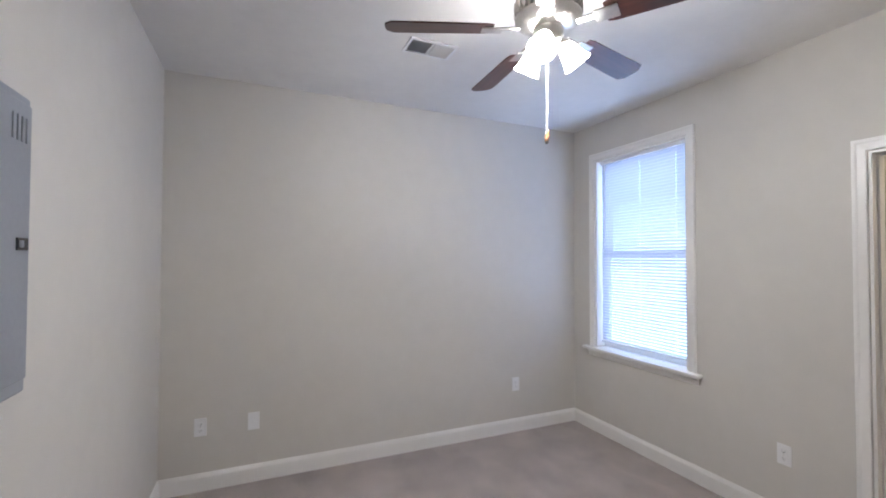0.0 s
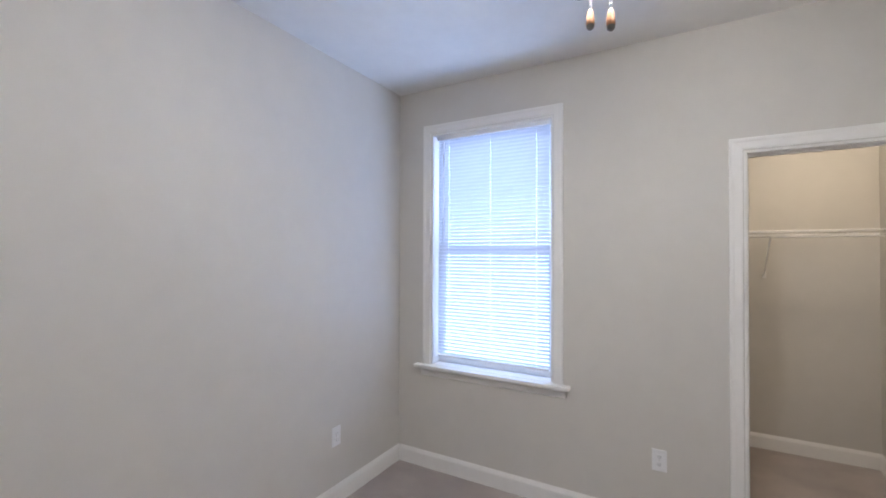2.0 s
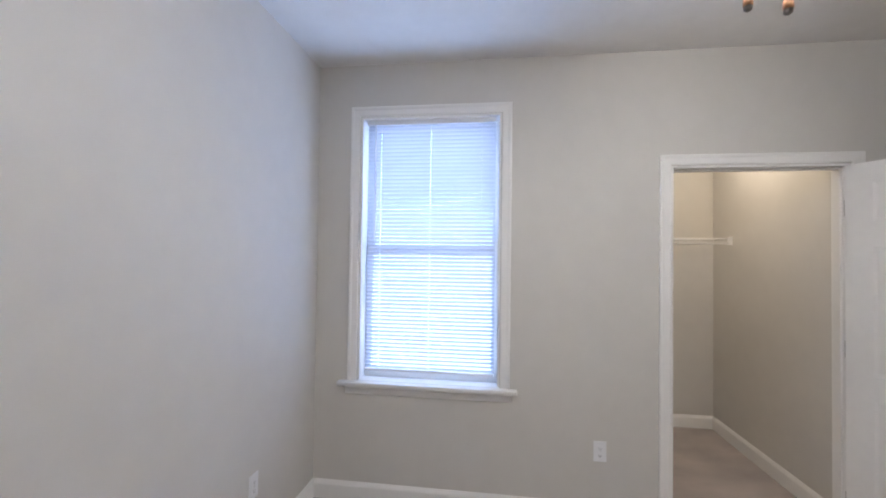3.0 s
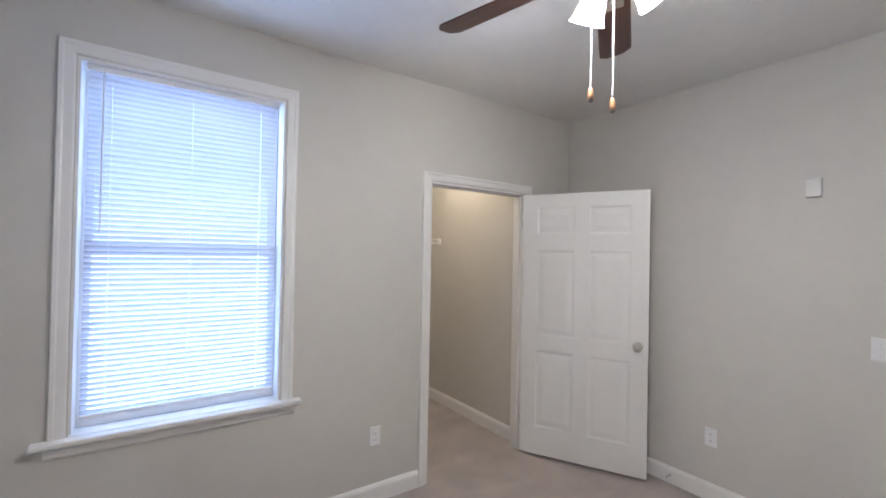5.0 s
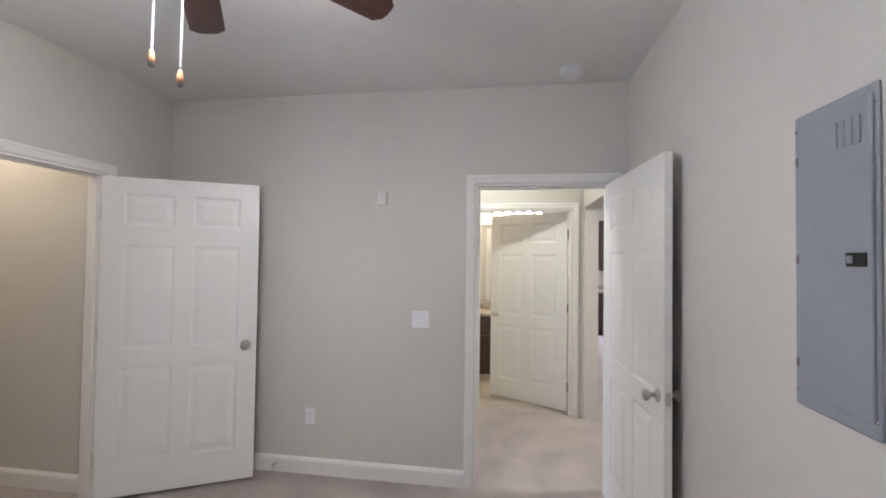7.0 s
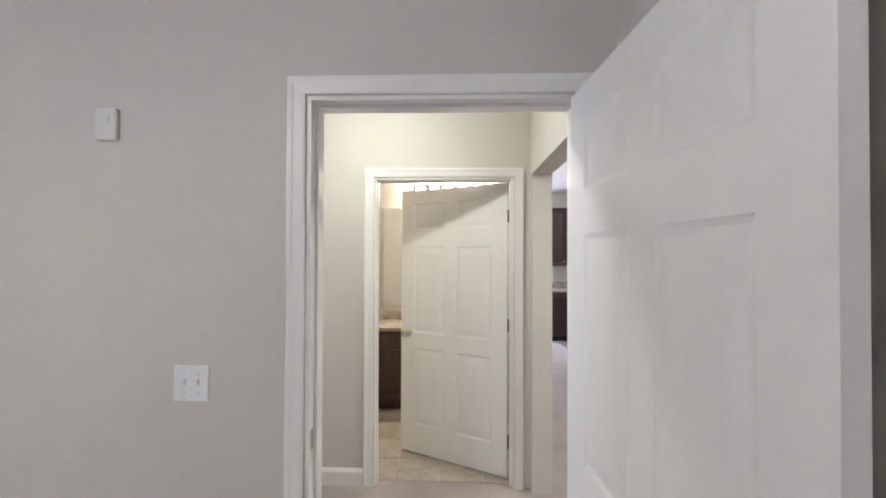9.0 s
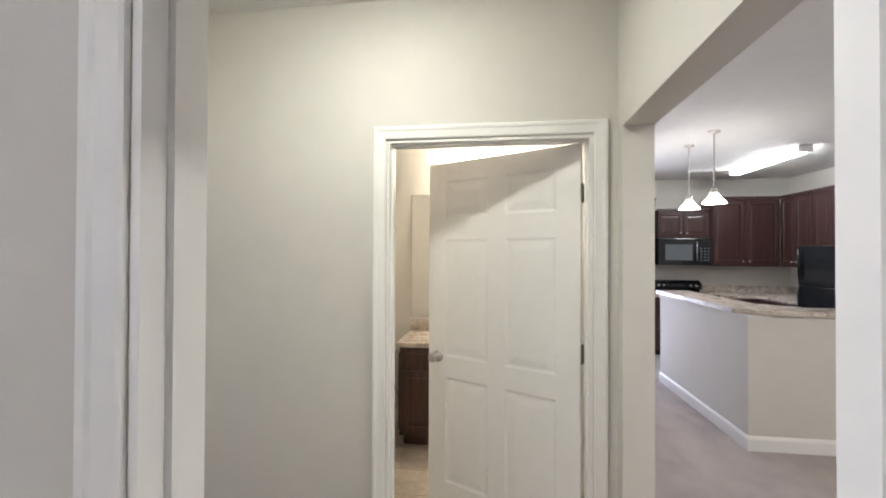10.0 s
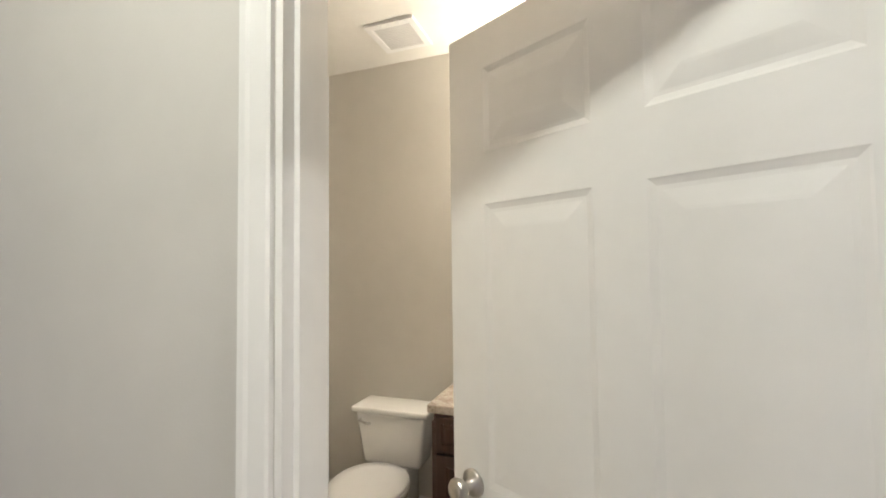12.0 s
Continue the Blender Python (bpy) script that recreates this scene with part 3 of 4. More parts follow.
for s, tilt in ((-1, -40), (1, 40)):
    for k in range(9):
        x = s * (0.018 + k * 0.0138)
        bm = bmesh.new()
        box(bm, -0.0068, 0.0068, -0.074, 0.074, -0.0006, 0.0006)
        part("slat", bm, PLATE, vent, at=pose(x, 0, -0.0075, 0, tilt, 0))

# ---- electric panel ----
ep = thing("electric_panel", pose(WX, 1.973, 1.546), "grey steel electric breaker panel set in the wall", "electric panel")
ph, pw = 0.384, 0.131
part("trim_plate", rbox(0, 0.008, -pw, pw, -ph, ph, 0.005, 2), PANELGREY, ep)
dr = part("panel_door", rbox(0.007, 0.015, -pw + 0.024, pw - 0.010, -ph + 0.035, ph - 0.022, 0.003, 2), PANELGREY, ep)
part("latch", rbox(0.014, 0.0185, pw - 0.078, pw - 0.022, -0.016, 0.016, 0.002, 2), BLACK, dr, "dark recessed latch")
part("latch_lever", rbox(0.018, 0.023, pw - 0.070, pw - 0.054, -0.009, 0.009, 0.002, 2), PANELGREY, dr)
for k in range(4):
    part("rib", rbox(0.014, 0.0185, 0.022 + k * 0.022, 0.029 + k * 0.022, ph - 0.125, ph - 0.06, 0.0015, 2), PANELGREY, dr, "pressed rib")
for y, z in ((-pw + 0.012, ph - 0.04), (-pw + 0.012, 0), (-pw + 0.012, -ph + 0.04), (pw - 0.01, ph - 0.04), (pw - 0.01, -ph + 0.04)):
    part("screw", lathe(((0.006, 0.0), (0.006, 0.002), (0.004, 0.004)), 12, pose(0.008, y, z, 0, 90, 0)), CHROME, ep)
for z in (0.26, 0.0, -0.27):
    part("hinge", rbox(0.008, 0.017, -pw + 0.016, -pw + 0.0235, z - 0.012, z + 0.012, 0.002, 1), BRONZE, ep)

# ---- ceiling fan ----
fan = thing("ceiling_fan", pose(2.22, 2.085, CZ), "nickel ceiling fan with five dark wood blades and lit glass shades", "ceiling fan")
part("canopy", lathe(((0.075, 0), (0.075, -0.012), (0.06, -0.035), (0.03, -0.05)), 32), NICKEL, fan, smooth=True)
part("motor_housing", lathe(((0.03, -0.05), (0.10, -0.06), (0.135, -0.085), (0.14, -0.13), (0.125, -0.165), (0.14, -0.178), (0.138, -0.19), (0.09, -0.215), (0.06, -0.225)), 40), NICKEL, fan, "ribbed nickel motor housing", True)
bm = bmesh.new()
for k in range(30):
    a = 2 * math.pi * k / 30
    box(bm, 0.126, 0.1435, -0.004, 0.004, -0.170, -0.115, pose(0, 0, 0, 0, 0, math.degrees(a)))
part("rib_ring", bm, NICKEL, fan)
part("light_hub", lathe(((0.055, -0.222), (0.065, -0.235), (0.065, -0.265), (0.05, -0.285), (0.035, -0.30), (0.012, -0.315), (0.003, -0.316)), 28), NICKEL, fan, smooth=True)
bm = bmesh.new()
R0, R1 = 0.235, 0.69
outline = [(R0, 0.050), (R0 + 0.03, 0.058), (R1 - 0.10, 0.067), (R1 - 0.03, 0.067), (R1 - 0.018, 0.052), (R1 - 0.004, 0.040), (R1, 0.018)]
outline = outline + [(x, -y) for x, y in outline[::-1]]
top = [bm.verts.new((x, y, 0.003)) for x, y in outline]
bot = [bm.verts.new((x, y, -0.003)) for x, y in outline]
bm.faces.new(top), bm.faces.new(bot[::-1])
for i in range(len(outline)):
    j = (i + 1) % len(outline)
    bm.faces.new((top[j], top[i], bot[i], bot[j]))
blade_mesh = mesh_of("blade", bm, BLADE)
bm = rbox(0.12, 0.20, -0.014, 0.014, -0.004, 0.004, 0.003, 2)
b2 = rbox(0.195, 0.285, -0.034, 0.034, -0.010, -0.0035, 0.003, 2)
tmp = bpy.data.meshes.new("tmp")
b2.to_mesh(tmp)
b2.free()
bm.from_mesh(tmp)
bpy.data.meshes.remove(tmp)
iron_mesh = mesh_of("blade_iron", bm, NICKEL)
for k in range(5):
    m = pose(0, 0, -0.226, 0, 0, -57.8 + 72 * k) @ pose(0, 0, 0, -12, 0, 0)
    for nm, me in (("blade", blade_mesh), ("blade_iron", iron_mesh)):
        ob = new(nm, me)
        ob.parent, ob.matrix_basis = fan, m
SHADE = ((0.022, 0.0), (0.030, -0.012), (0.040, -0.035), (0.046, -0.065), (0.054, -0.095), (0.062, -0.112), (0.058, -0.112), (0.050, -0.092), (0.040, -0.060), (0.018, -0.02))
for az in (221, 341, 101):
    m = pose(0, 0, -0.270, 0, 0, az) @ pose(0.058, 0, 0.0, 0, -36, 0)
    arm = part("lamp_holder", lathe(((0.014, 0.03), (0.016, 0.0), (0.026, -0.008), (0.026, -0.022), (0.02, -0.024)), 20, m), NICKEL, fan, smooth=True)
    part("shade", lathe([(a * 0.95, b * 0.93) for a, b in SHADE], 28, m @ pose(0, 0, -0.016)), SHADE_GLOW, arm, "lit white glass bell shade", True)
    bm = bmesh.new()
    bmesh.ops.create_uvsphere(bm, u_segments=16, v_segments=10, radius=0.026, matrix=m @ pose(0, 0, -0.088))
    part("bulb", bm, FANBULB_GLOW, arm, "lit bulb inside the shade", True)
for x, y, drop in ((0.035, 0.05, 0.680), (-0.008, 0.0, 0.715)):
    bm = bmesh.new()
    n = int((drop - 0.30 - 0.045) / 0.0065)
    for i in range(n):
        bmesh.ops.create_icosphere(bm, subdivisions=1, radius=0.0040, matrix=Matrix.Translation((x, y, -0.30 - i * 0.0065)))
    ch = part("pull_chain", bm, PLATE, fan, "beaded pull chain", True)
    part("pull_knob", lathe(((0.003, 0.048), (0.007, 0.040), (0.009, 0.022), (0.0095, 0.012), (0.006, 0.010)), 14, pose(x, y, -drop)), KNOBWOOD, ch, "turned wooden pull", True)
    part("pull_tip", lathe(((0.0085, 0.012), (0.008, 0.004), (0.003, 0.0)), 14, pose(x, y, -drop)), BRONZE, ch)

# ---- closet ----
def dome_light(name, x, y, r, glow_mat, label):
    root = thing(name, pose(x, y, CZ), label, "ceiling light")
    part("base_ring", lathe(((r * 1.12, 0), (r * 1.12, -0.012), (r * 1.02, -0.02)), 32), NICKEL, root)
    part("dome", lathe(((r, -0.018), (r * 0.97, -0.024), (r * 0.8, -0.034), (r * 0.5, -0.042), (0.01, -0.045)), 32), glow_mat, root, "lit frosted glass dome", True)
    return root


dome_light("closet_light", 4.62, 1.15, 0.09, CLOSET_GLOW, "small lit dome lamp on the closet ceiling")
# the living room dome is added, out of view, to brighten half wall and hall
dome_light("living_fill_light", -1.2, -0.4, 0.10, LIVING_FILL_GLOW, "unseen dome lamp added on the living room ceiling to brighten the kitchen side")
dome_light("hall_light", 1.55, -0.45, 0.10, HALL_GLOW, "lit frosted dome lamp on the hall ceiling")

shelf = thing("wire_shelf", Matrix(), "white wire closet shelf with hanging rod along the wall", "shelf")
sz, sx0, sx1 = 1.70, CE - 0.305, CE - 0.004
y0, y1 = CS + 0.012, CN - 0.012
for x in (sx0, sx0 + 0.10, sx0 + 0.20, sx1):
    part("long_rod", tube([(x, y0, sz), (x, y1, sz)], 0.0032, 6), WIRE, shelf)
part("front_rod", tube([(sx0, y0, sz - 0.032), (sx0, y1, sz - 0.032)], 0.0032, 6), WIRE, shelf)
part("hanging_rod", tube([(sx0 + 0.01, y0, sz - 0.045), (sx0 + 0.01, y1, sz - 0.045)], 0.006, 8), WIRE, shelf)
cross = mesh_of("cross_wire", tube([(sx1, 0, 0.004), (sx0 + 0.01, 0, 0.004), (sx0 - 0.002, 0, -0.004), (sx0 - 0.002, 0, -0.034)], 0.0014, 5), WIRE)
k = y0 + 0.02
while k < y1:
    ob = new("cross_wire", cross)
    ob.parent, ob.matrix_basis = shelf, pose(0, k, sz)
    k += 0.027
for yk in (y0 - 0.012, y1 + 0.012):
    s = 1 if yk < 1.5 else -1
    part("end_bracket", rbox(sx0 - 0.02, sx0 + 0.03, min(yk, yk + s * 0.016), max(yk, yk + s * 0.016), sz - 0.055, sz + 0.012, 0.004, 2), WIRE, shelf)
for yk in (1.40,):
    part("brace", tube([(sx0, yk, sz - 0.03), (sx0 + 0.02, yk, sz - 0.06), (CE - 0.012, yk, sz - 0.33)], 0.005, 8), WIRE, shelf)
    part("brace_foot", rbox(CE - 0.014, CE - 0.001, yk - 0.012, yk + 0.012, sz - 0.36, sz - 0.31, 0.003, 1), WIRE, shelf)

# ---- bathroom ----
def cabinet_door(name, w, h, m, parent, mat, knob=None):
    """A framed door with a raised panel, facing local -y; the origin is its lower left corner."""
    bm = bmesh.new()
    steps = [(0.0, 0.0), (0.003, -0.003), (0.050, -0.003), (0.056, 0.005), (0.064, 0.005), (0.085, -0.001)]
    g0 = min(w, h)
    k = min(1.0, g0 / 0.26)
    back = [bm.verts.new(c) for c in ((0, 0.018, 0), (w, 0.018, 0), (w, 0.018, h), (0, 0.018, h))]
    rings = [back] + [[bm.verts.new((x, d, z)) for x, z in ((g * k, g * k), (w - g * k, g * k), (w - g * k, h - g * k), (g * k, h - g * k))] for g, d in steps]
    for r, s in zip(rings, rings[1:]):
        for i in range(4):
            bm.faces.new((r[i], r[(i + 1) % 4], s[(i + 1) % 4], s[i]))
    bm.faces.new(back[::-1]), bm.faces.new(rings[-1])
    bmesh.ops.recalc_face_normals(bm, faces=bm.faces[:])
    ob = part(name, bm, mat, parent, at=m)
    if knob:
        part("cabinet_knob", lathe(((0.006, 0), (0.006, 0.012), (0.014, 0.018), (0.015, 0.024), (0.010, 0.029), (0.003, 0.030)), 14, pose(knob[0], -0.003, knob[1], 90, 0, 0)), NICKEL, ob, "small nickel knob", True)
    return ob


van = thing("vanity", Matrix(), "dark wood bathroom vanity cabinet under a stone-look top", "vanity")
vx0, vx1, vf = WX + 0.02, 1.832, -2.49
part("body", rbox(vx0, vx1, BS + 0.004, vf, 0.10, 0.785, 0.002, 1), VANITYW, van)
part("toe_kick", rbox(vx0, vx1 - 0.02, BS + 0.004, vf - 0.06, 0.007, 0.10, 0.002, 1), VANITYW, van)
for i in range(3):
    wdt = (vx1 - vx0 - 0.04) / 3
    x = vx1 - 0.015 - i * (wdt + 0.005)
    cabinet_door("false_drawer", wdt - 0.01, 0.15, pose(x, vf, 0.622, 0, 0, 180) @ pose(0, -0.019, 0), van, VANITYW)
    cabinet_door("cabinet_door", wdt - 0.01, 0.48, pose(x, vf, 0.125, 0, 0, 180) @ pose(0, -0.019, 0), van, VANITYW)
cabinet_door("side_panel", 0.44, 0.60, pose(vx1, -2.94, 0.14, 0, 0, 90) @ pose(0, -0.012, 0), van, VANITYW)
top = thing("bathroom_counter", Matrix(), "mottled beige stone-look vanity top with backsplash", "countertop")
part("slab", rbox(WX + 0.002, 1.855, BS + 0.002, -2.465, 0.786, 0.825, 0.006, 3), STONE, top)
part("backsplash", rbox(WX + 0.002, 1.855, BS + 0.002, BS + 0.022, 0.8255, 0.925, 0.004, 2), STONE, top)
part("basin", lathe(((0.20, 0.006), (0.19, 0.009), (0.18, 0.004), (0.12, 0.003), (0.02, 0.0025)), 32, pose(1.15, -2.70, 0.822)), PORCELAIN, top, "white oval basin rim", True)
fau = thing("vanity_faucet", pose(1.15, -2.90, 0.826), "chrome two-handled faucet on the basin", "faucet")
part("base", rbox(-0.075, 0.075, -0.022, 0.022, 0, 0.012, 0.004, 2), CHROME, fau)
part("spout", tube([(0, 0, 0.01), (0, 0, 0.06), (0, 0.03, 0.085), (0, 0.09, 0.08), (0, 0.11, 0.06)], 0.010, 10), CHROME, fau, smooth=True)
for x in (-0.055, 0.055):
    part("handle", lathe(((0.015, 0.01), (0.017, 0.03), (0.012, 0.045), (0.003, 0.047)), 16, pose(x, 0, 0)), CHROME, fau, smooth=True)
mir = thing("mirror", Matrix(), "large plain frameless wall mirror above the vanity", "mirror")
part("glass", rbox(WX + 0.06, 1.845, BS + 0.001, BS + 0.007, 0.955, 2.04, 0.0015, 1), MIRROR, mir)
for x in (0.9, 1.45):
    part("clip", rbox(x - 0.012, x + 0.012, BS + 0.0075, BS + 0.011, 0.948, 0.968, 0.001, 1), CHROME, mir)
bar = thing("vanity_light", pose(1.13, BS, 2.24), "chrome vanity light bar with lit globe bulbs", "wall light")
part("backplate", rbox(-0.38, 0.38, 0.0, 0.03, -0.05, 0.05, 0.006, 2), CHROME, bar)
for i in range(5):
    x = -0.30 + i * 0.15
    so = part("socket", lathe(((0.024, 0.0), (0.024, 0.05), (0.018, 0.055)), 18, pose(x, 0.03, 0, -90, 0, 0)), CHROME, bar, smooth=True)
    bm = bmesh.new()
    bmesh.ops.create_uvsphere(bm, u_segments=20, v_segments=12, radius=0.045, matrix=pose(x, 0.125, 0))
    part("bulb", bm, BULB_GLOW, so, "lit frosted globe bulb", True)

toi = thing("toilet", pose(2.205, BS, 0), "white porcelain toilet with the lid down", "toilet")


def tapered(x0, x1, y0, y1, z0, z1, inset, r):
    bm = bmesh.new()
    v = box(bm, x0, x1, y0, y1, z0, z1)
    for k in v[:4]:
        k.co.x *= inset
    v[2].co.y -= 0.02
    v[3].co.y -= 0.02
    bmesh.ops.bevel(bm, geom=bm.edges[:], offset=r, segments=4, affect='EDGES', profile=0.5)
    return bm


tank = part("tank", tapered(-0.205, 0.205, 0.02, 0.215, 0.385, 0.70, 0.80, 0.022), PORCELAIN, toi, smooth=True)
part("tank_lid", rbox(-0.222, 0.222, 0.008, 0.232, 0.70, 0.735, 0.012, 4), PORCELAIN, toi, smooth=True)
part("flush_handle", tube([(0.17, 0.215, 0.655), (0.17, 0.235, 0.655), (0.13, 0.24, 0.650), (0.10, 0.24, 0.647)], 0.007, 8), CHROME, tank, smooth=True)


def oval(rings, n=36):
    """Stacked egg-shaped rings: (half width, back, front, z)."""
    bm = bmesh.new()
    loops = []
    for w, back, front, z in rings:
        c, a = (back + front) / 2, (front - back) / 2
        loop = []
        for i in range(n):
            s = 2 * math.pi * i / n
            y = math.sin(s)
            loop.append(bm.verts.new((w * math.cos(s) * (1 - 0.12 * y), c + a * y, z)))
        loops.append(loop)
    for p, q in zip(loops, loops[1:]):
        for i in range(n):
            bm.faces.new((p[i], p[(i + 1) % n], q[(i + 1) % n], q[i]))
    bm.faces.new(loops[0][::-1]), bm.faces.new(loops[-1])
    return bm


part("bowl", oval([(0.11, 0.12, 0.55, 0.007), (0.105, 0.12, 0.53, 0.06), (0.10, 0.12, 0.50, 0.16), (0.13, 0.14, 0.56, 0.26), (0.175, 0.19, 0.68, 0.36), (0.182, 0.20, 0.70, 0.385)]), PORCELAIN, toi, smooth=True)
part("seat", oval([(0.185, 0.225, 0.71, 0.386), (0.19, 0.22, 0.715, 0.395), (0.188, 0.222, 0.712, 0.404)]), PORCELAIN, toi, smooth=True)
part("seat_lid", oval([(0.186, 0.222, 0.71, 0.405), (0.19, 0.22, 0.714, 0.414), (0.182, 0.226, 0.705, 0.424), (0.12, 0.28, 0.64, 0.428)]), PLATE, toi, "white plastic closed lid", smooth=True)
part("neck", rbox(-0.10, 0.10, 0.03, 0.22, 0.10, 0.384, 0.03, 4), PORCELAIN, toi, smooth=True)
toi.scale = (1.04, 1.0, 0.91)
val = thing("water_valve", pose(1.945, BS, 0.19), "chrome toilet supply valve on the wall", "valve")
part("stem", tube([(0, 0, 0), (0, 0.06, 0)], 0.009, 10), CHROME, val, smooth=True)
part("valve_handle", rbox(-0.018, 0.018, 0.055, 0.068, -0.010, 0.010, 0.005, 3), CHROME, val)
part("hose", tube([(0, 0.05, 0.01), (0.01, 0.06, 0.08), (0.03, 0.07, 0.14), (0.045, 0.08, 0.20)], 0.005, 8), CHROME, val, smooth=True)
bf = thing("exhaust_fan", pose(2.09, -2.70, CZ), "white square bathroom exhaust fan grille", "vent")
bm = bmesh.new()
for a in ((-0.14, 0.14, -0.14, -0.105), (-0.14, 0.14, 0.105, 0.14), (-0.14, -0.105, -0.105, 0.105), (0.105, 0.14, -0.105, 0.105)):
    box(bm, *a, -0.016, -0.0005)
part("frame", bm, PLATE, bf)
# flat dark sheet in place of the shaded hollow above the grille
bm = bmesh.new()
box(bm, -0.105, 0.105, -0.105, 0.105, -0.003, -0.0006)
part("backing", bm, HOLLOW_SHADE, bf)
for k in range(15):
    part("slat", rbox(-0.104, 0.104, -0.0045, 0.0045, -0.014, -0.005, 0.001, 1), PLATE, bf, at=pose(0, -0.098 + k * 0.014, 0))
sur = thing("shower_surround", Matrix(), "white moulded edge of the shower surround", "shower surround", "structure")
part("edge_strip", rbox(2.735, 2.77, BS + 0.001, BS + 0.05, 0.0065, CZ - 0.001, 0.006, 2), PLATE, sur)
part("side_panel", rbox(2.771, BE - 0.002, BS + 0.001, BS + 0.03, 0.0065, 1.9, 0.004, 2), PLATE, sur)

# ---- kitchen ----
hw = thing("half_wall", Matrix(), "painted half wall around the kitchen bar", "half wall", "structure")
HX, HY, HZ = -0.85, -2.83, 1.04
bm = bmesh.new()
box(bm, HX - 0.12, HX, -4.62, HY, 0, HZ)
box(bm, -2.45, HX - 0.12, HY - 0.12, HY, 0, HZ)
part("wall_body", bm, PAINT, hw)
bm = bmesh.new()
box(bm, HX, HX + 0.012, -4.62, HY + 0.012, HZ - 0.045, HZ - 0.001)
box(bm, -2.45, HX, HY, HY + 0.012, HZ - 0.045, HZ - 0.001)
part("ledge_trim", bm, PAINT, hw)
baseboard((HX, -4.62), (HX, HY + 0.014), (1, 0), "white baseboard along the half wall")
baseboard((-2.45, HY), (HX, HY), (0, 1), "white baseboard along the half wall")
bm = bmesh.new()
pts = [(HX + 0.035, -4.68), (HX + 0.035, HY - 0.16), (HX - 0.16, HY + 0.035), (-2.5, HY + 0.035), (-2.5, HY - 0.26), (-1.45, HY - 0.26), (-1.19, HY - 0.52), (-1.19, -4.68)]
lo = [bm.verts.new((x, y, HZ)) for x, y in pts]
hi = [bm.verts.new((x, y, HZ + 0.04)) for x, y in pts]
bm.faces.new(lo), bm.faces.new(hi)
for i in range(len(pts)):
    bm.faces.new((lo[i], lo[(i + 1) % len(pts)], hi[(i + 1) % len(pts)], hi[i]))
bmesh.ops.recalc_face_normals(bm, faces=bm.faces[:])
bmesh.ops.bevel(bm, geom=bm.edges[:], offset=0.006, segments=2, affect='EDGES')
solid("bar_top", bm, STONE, "mottled stone-look bar top on the half wall", "countertop", "")


def base_unit(x0, x1, y0, y1, face, layout, label):
    """A floor cabinet; face 'n': its front looks to +y, 'e': to +x; layout: rows of (z0, z1, doors)."""
    root = thing("base_cabinet", pose(0.085 if face == "n" else 0, 0, 0), label, "cabinet")
    part("body", rbox(x0, x1, y0, y1, 0.10, 0.875, 0.002, 1), CABINET, root)
    part("toe_kick", rbox(x0 + (0 if face == "n" else 0), x1 - (0.06 if face == "e" else 0), y0, y1 - (0.06 if face == "n" else 0), 0.0065, 0.10, 0.002, 1), BLACK, root)
    fronts(root, x0, x1, y0, y1, face, layout)
    return root


def fronts(root, x0, x1, y0, y1, face, layout):
    span = (x1 - x0) if face == "n" else (y1 - y0)
    for z0, z1, n, kz in layout:
        w = (span - 0.03) / n
        for i in range(n):
            u = 0.015 + i * w
            m = pose(x1 - u, y1, z0, 0, 0, 180) if face == "n" else pose(x1, y0 + u, z0, 0, 0, 90)
            kx = (w - 0.008) / 2 if n == 1 else (w - 0.05 if i == 0 else 0.042)
            cabinet_door("drawer_front" if n == 1 else "cabinet_door", w - 0.008, z1 - z0, m @ pose(0.004, -0.019, 0), root, CABINET, (kx, kz - z0))


def upper_unit(x0, x1, y0, y1, face, z0, z1, n, label):
    root = thing("wall_cabinet", pose(0.085 if face == "n" else 0, 0, 0), label, "cabinet")
    part("body", rbox(x0, x1, y0, y1, z0, z1, 0.002, 1), CABINET, root)
    fronts(root, x0, x1, y0, y1, face, [(z0 + 0.012, z1 - 0.03, n, z0 + 0.075)])
    bm = bmesh.new()
    if face == "n":
        box(bm, x0, x1, y1, y1 + 0.022, z1 - 0.02, z1 + 0.025)
    else:
        box(bm, x1, x1 + 0.022, y0, y1, z1 - 0.02, z1 + 0.025)
    part("crown", bm, CABINET, root)
    return root


KF, UF = KS + 0.61, KS + 0.33
REDWOOD = "reddish dark wood "
base_unit(-1.42, -0.66, KS + 0.002, KF, "n", [(0.70, 0.86, 1, 0.78), (0.42, 0.69, 1, 0.56), (0.12, 0.41, 1, 0.27)], REDWOOD + "drawer base cabinet beside the range")
base_unit(-2.84, -2.22, KS + 0.002, KF, "n", [(0.70, 0.86, 1, 0.78), (0.12, 0.69, 2, 0.62)], REDWOOD + "base cabinet beside the range")
base_unit(KW + 0.002, KW + 0.79, -6.49, -5.10, "e", [(0.70, 0.86, 2, 0.78), (0.12, 0.69, 4, 0.62)], REDWOOD + "base cabinet along the kitchen wall")
upper_unit(-1.42, -0.66, KS + 0.002, UF, "n", 1.335, 2.365, 2, REDWOOD + "tall wall cabinet beside the microwave")
upper_unit(-2.20, -1.44, KS + 0.002, UF, "n", 1.765, 2.19, 2, REDWOOD + "short wall cabinet above the microwave")
upper_unit(-3.18, -2.22, KS + 0.002, UF, "n", 1.335, 2.365, 2, REDWOOD + "tall wall cabinet in the kitchen corner")
for a in (-6.16, -5.52):
    upper_unit(KW + 0.002, KW + 0.33, a, a + 0.63, "e", 1.335, 2.365, 2, REDWOOD + "tall wall cabinet along the kitchen wall")
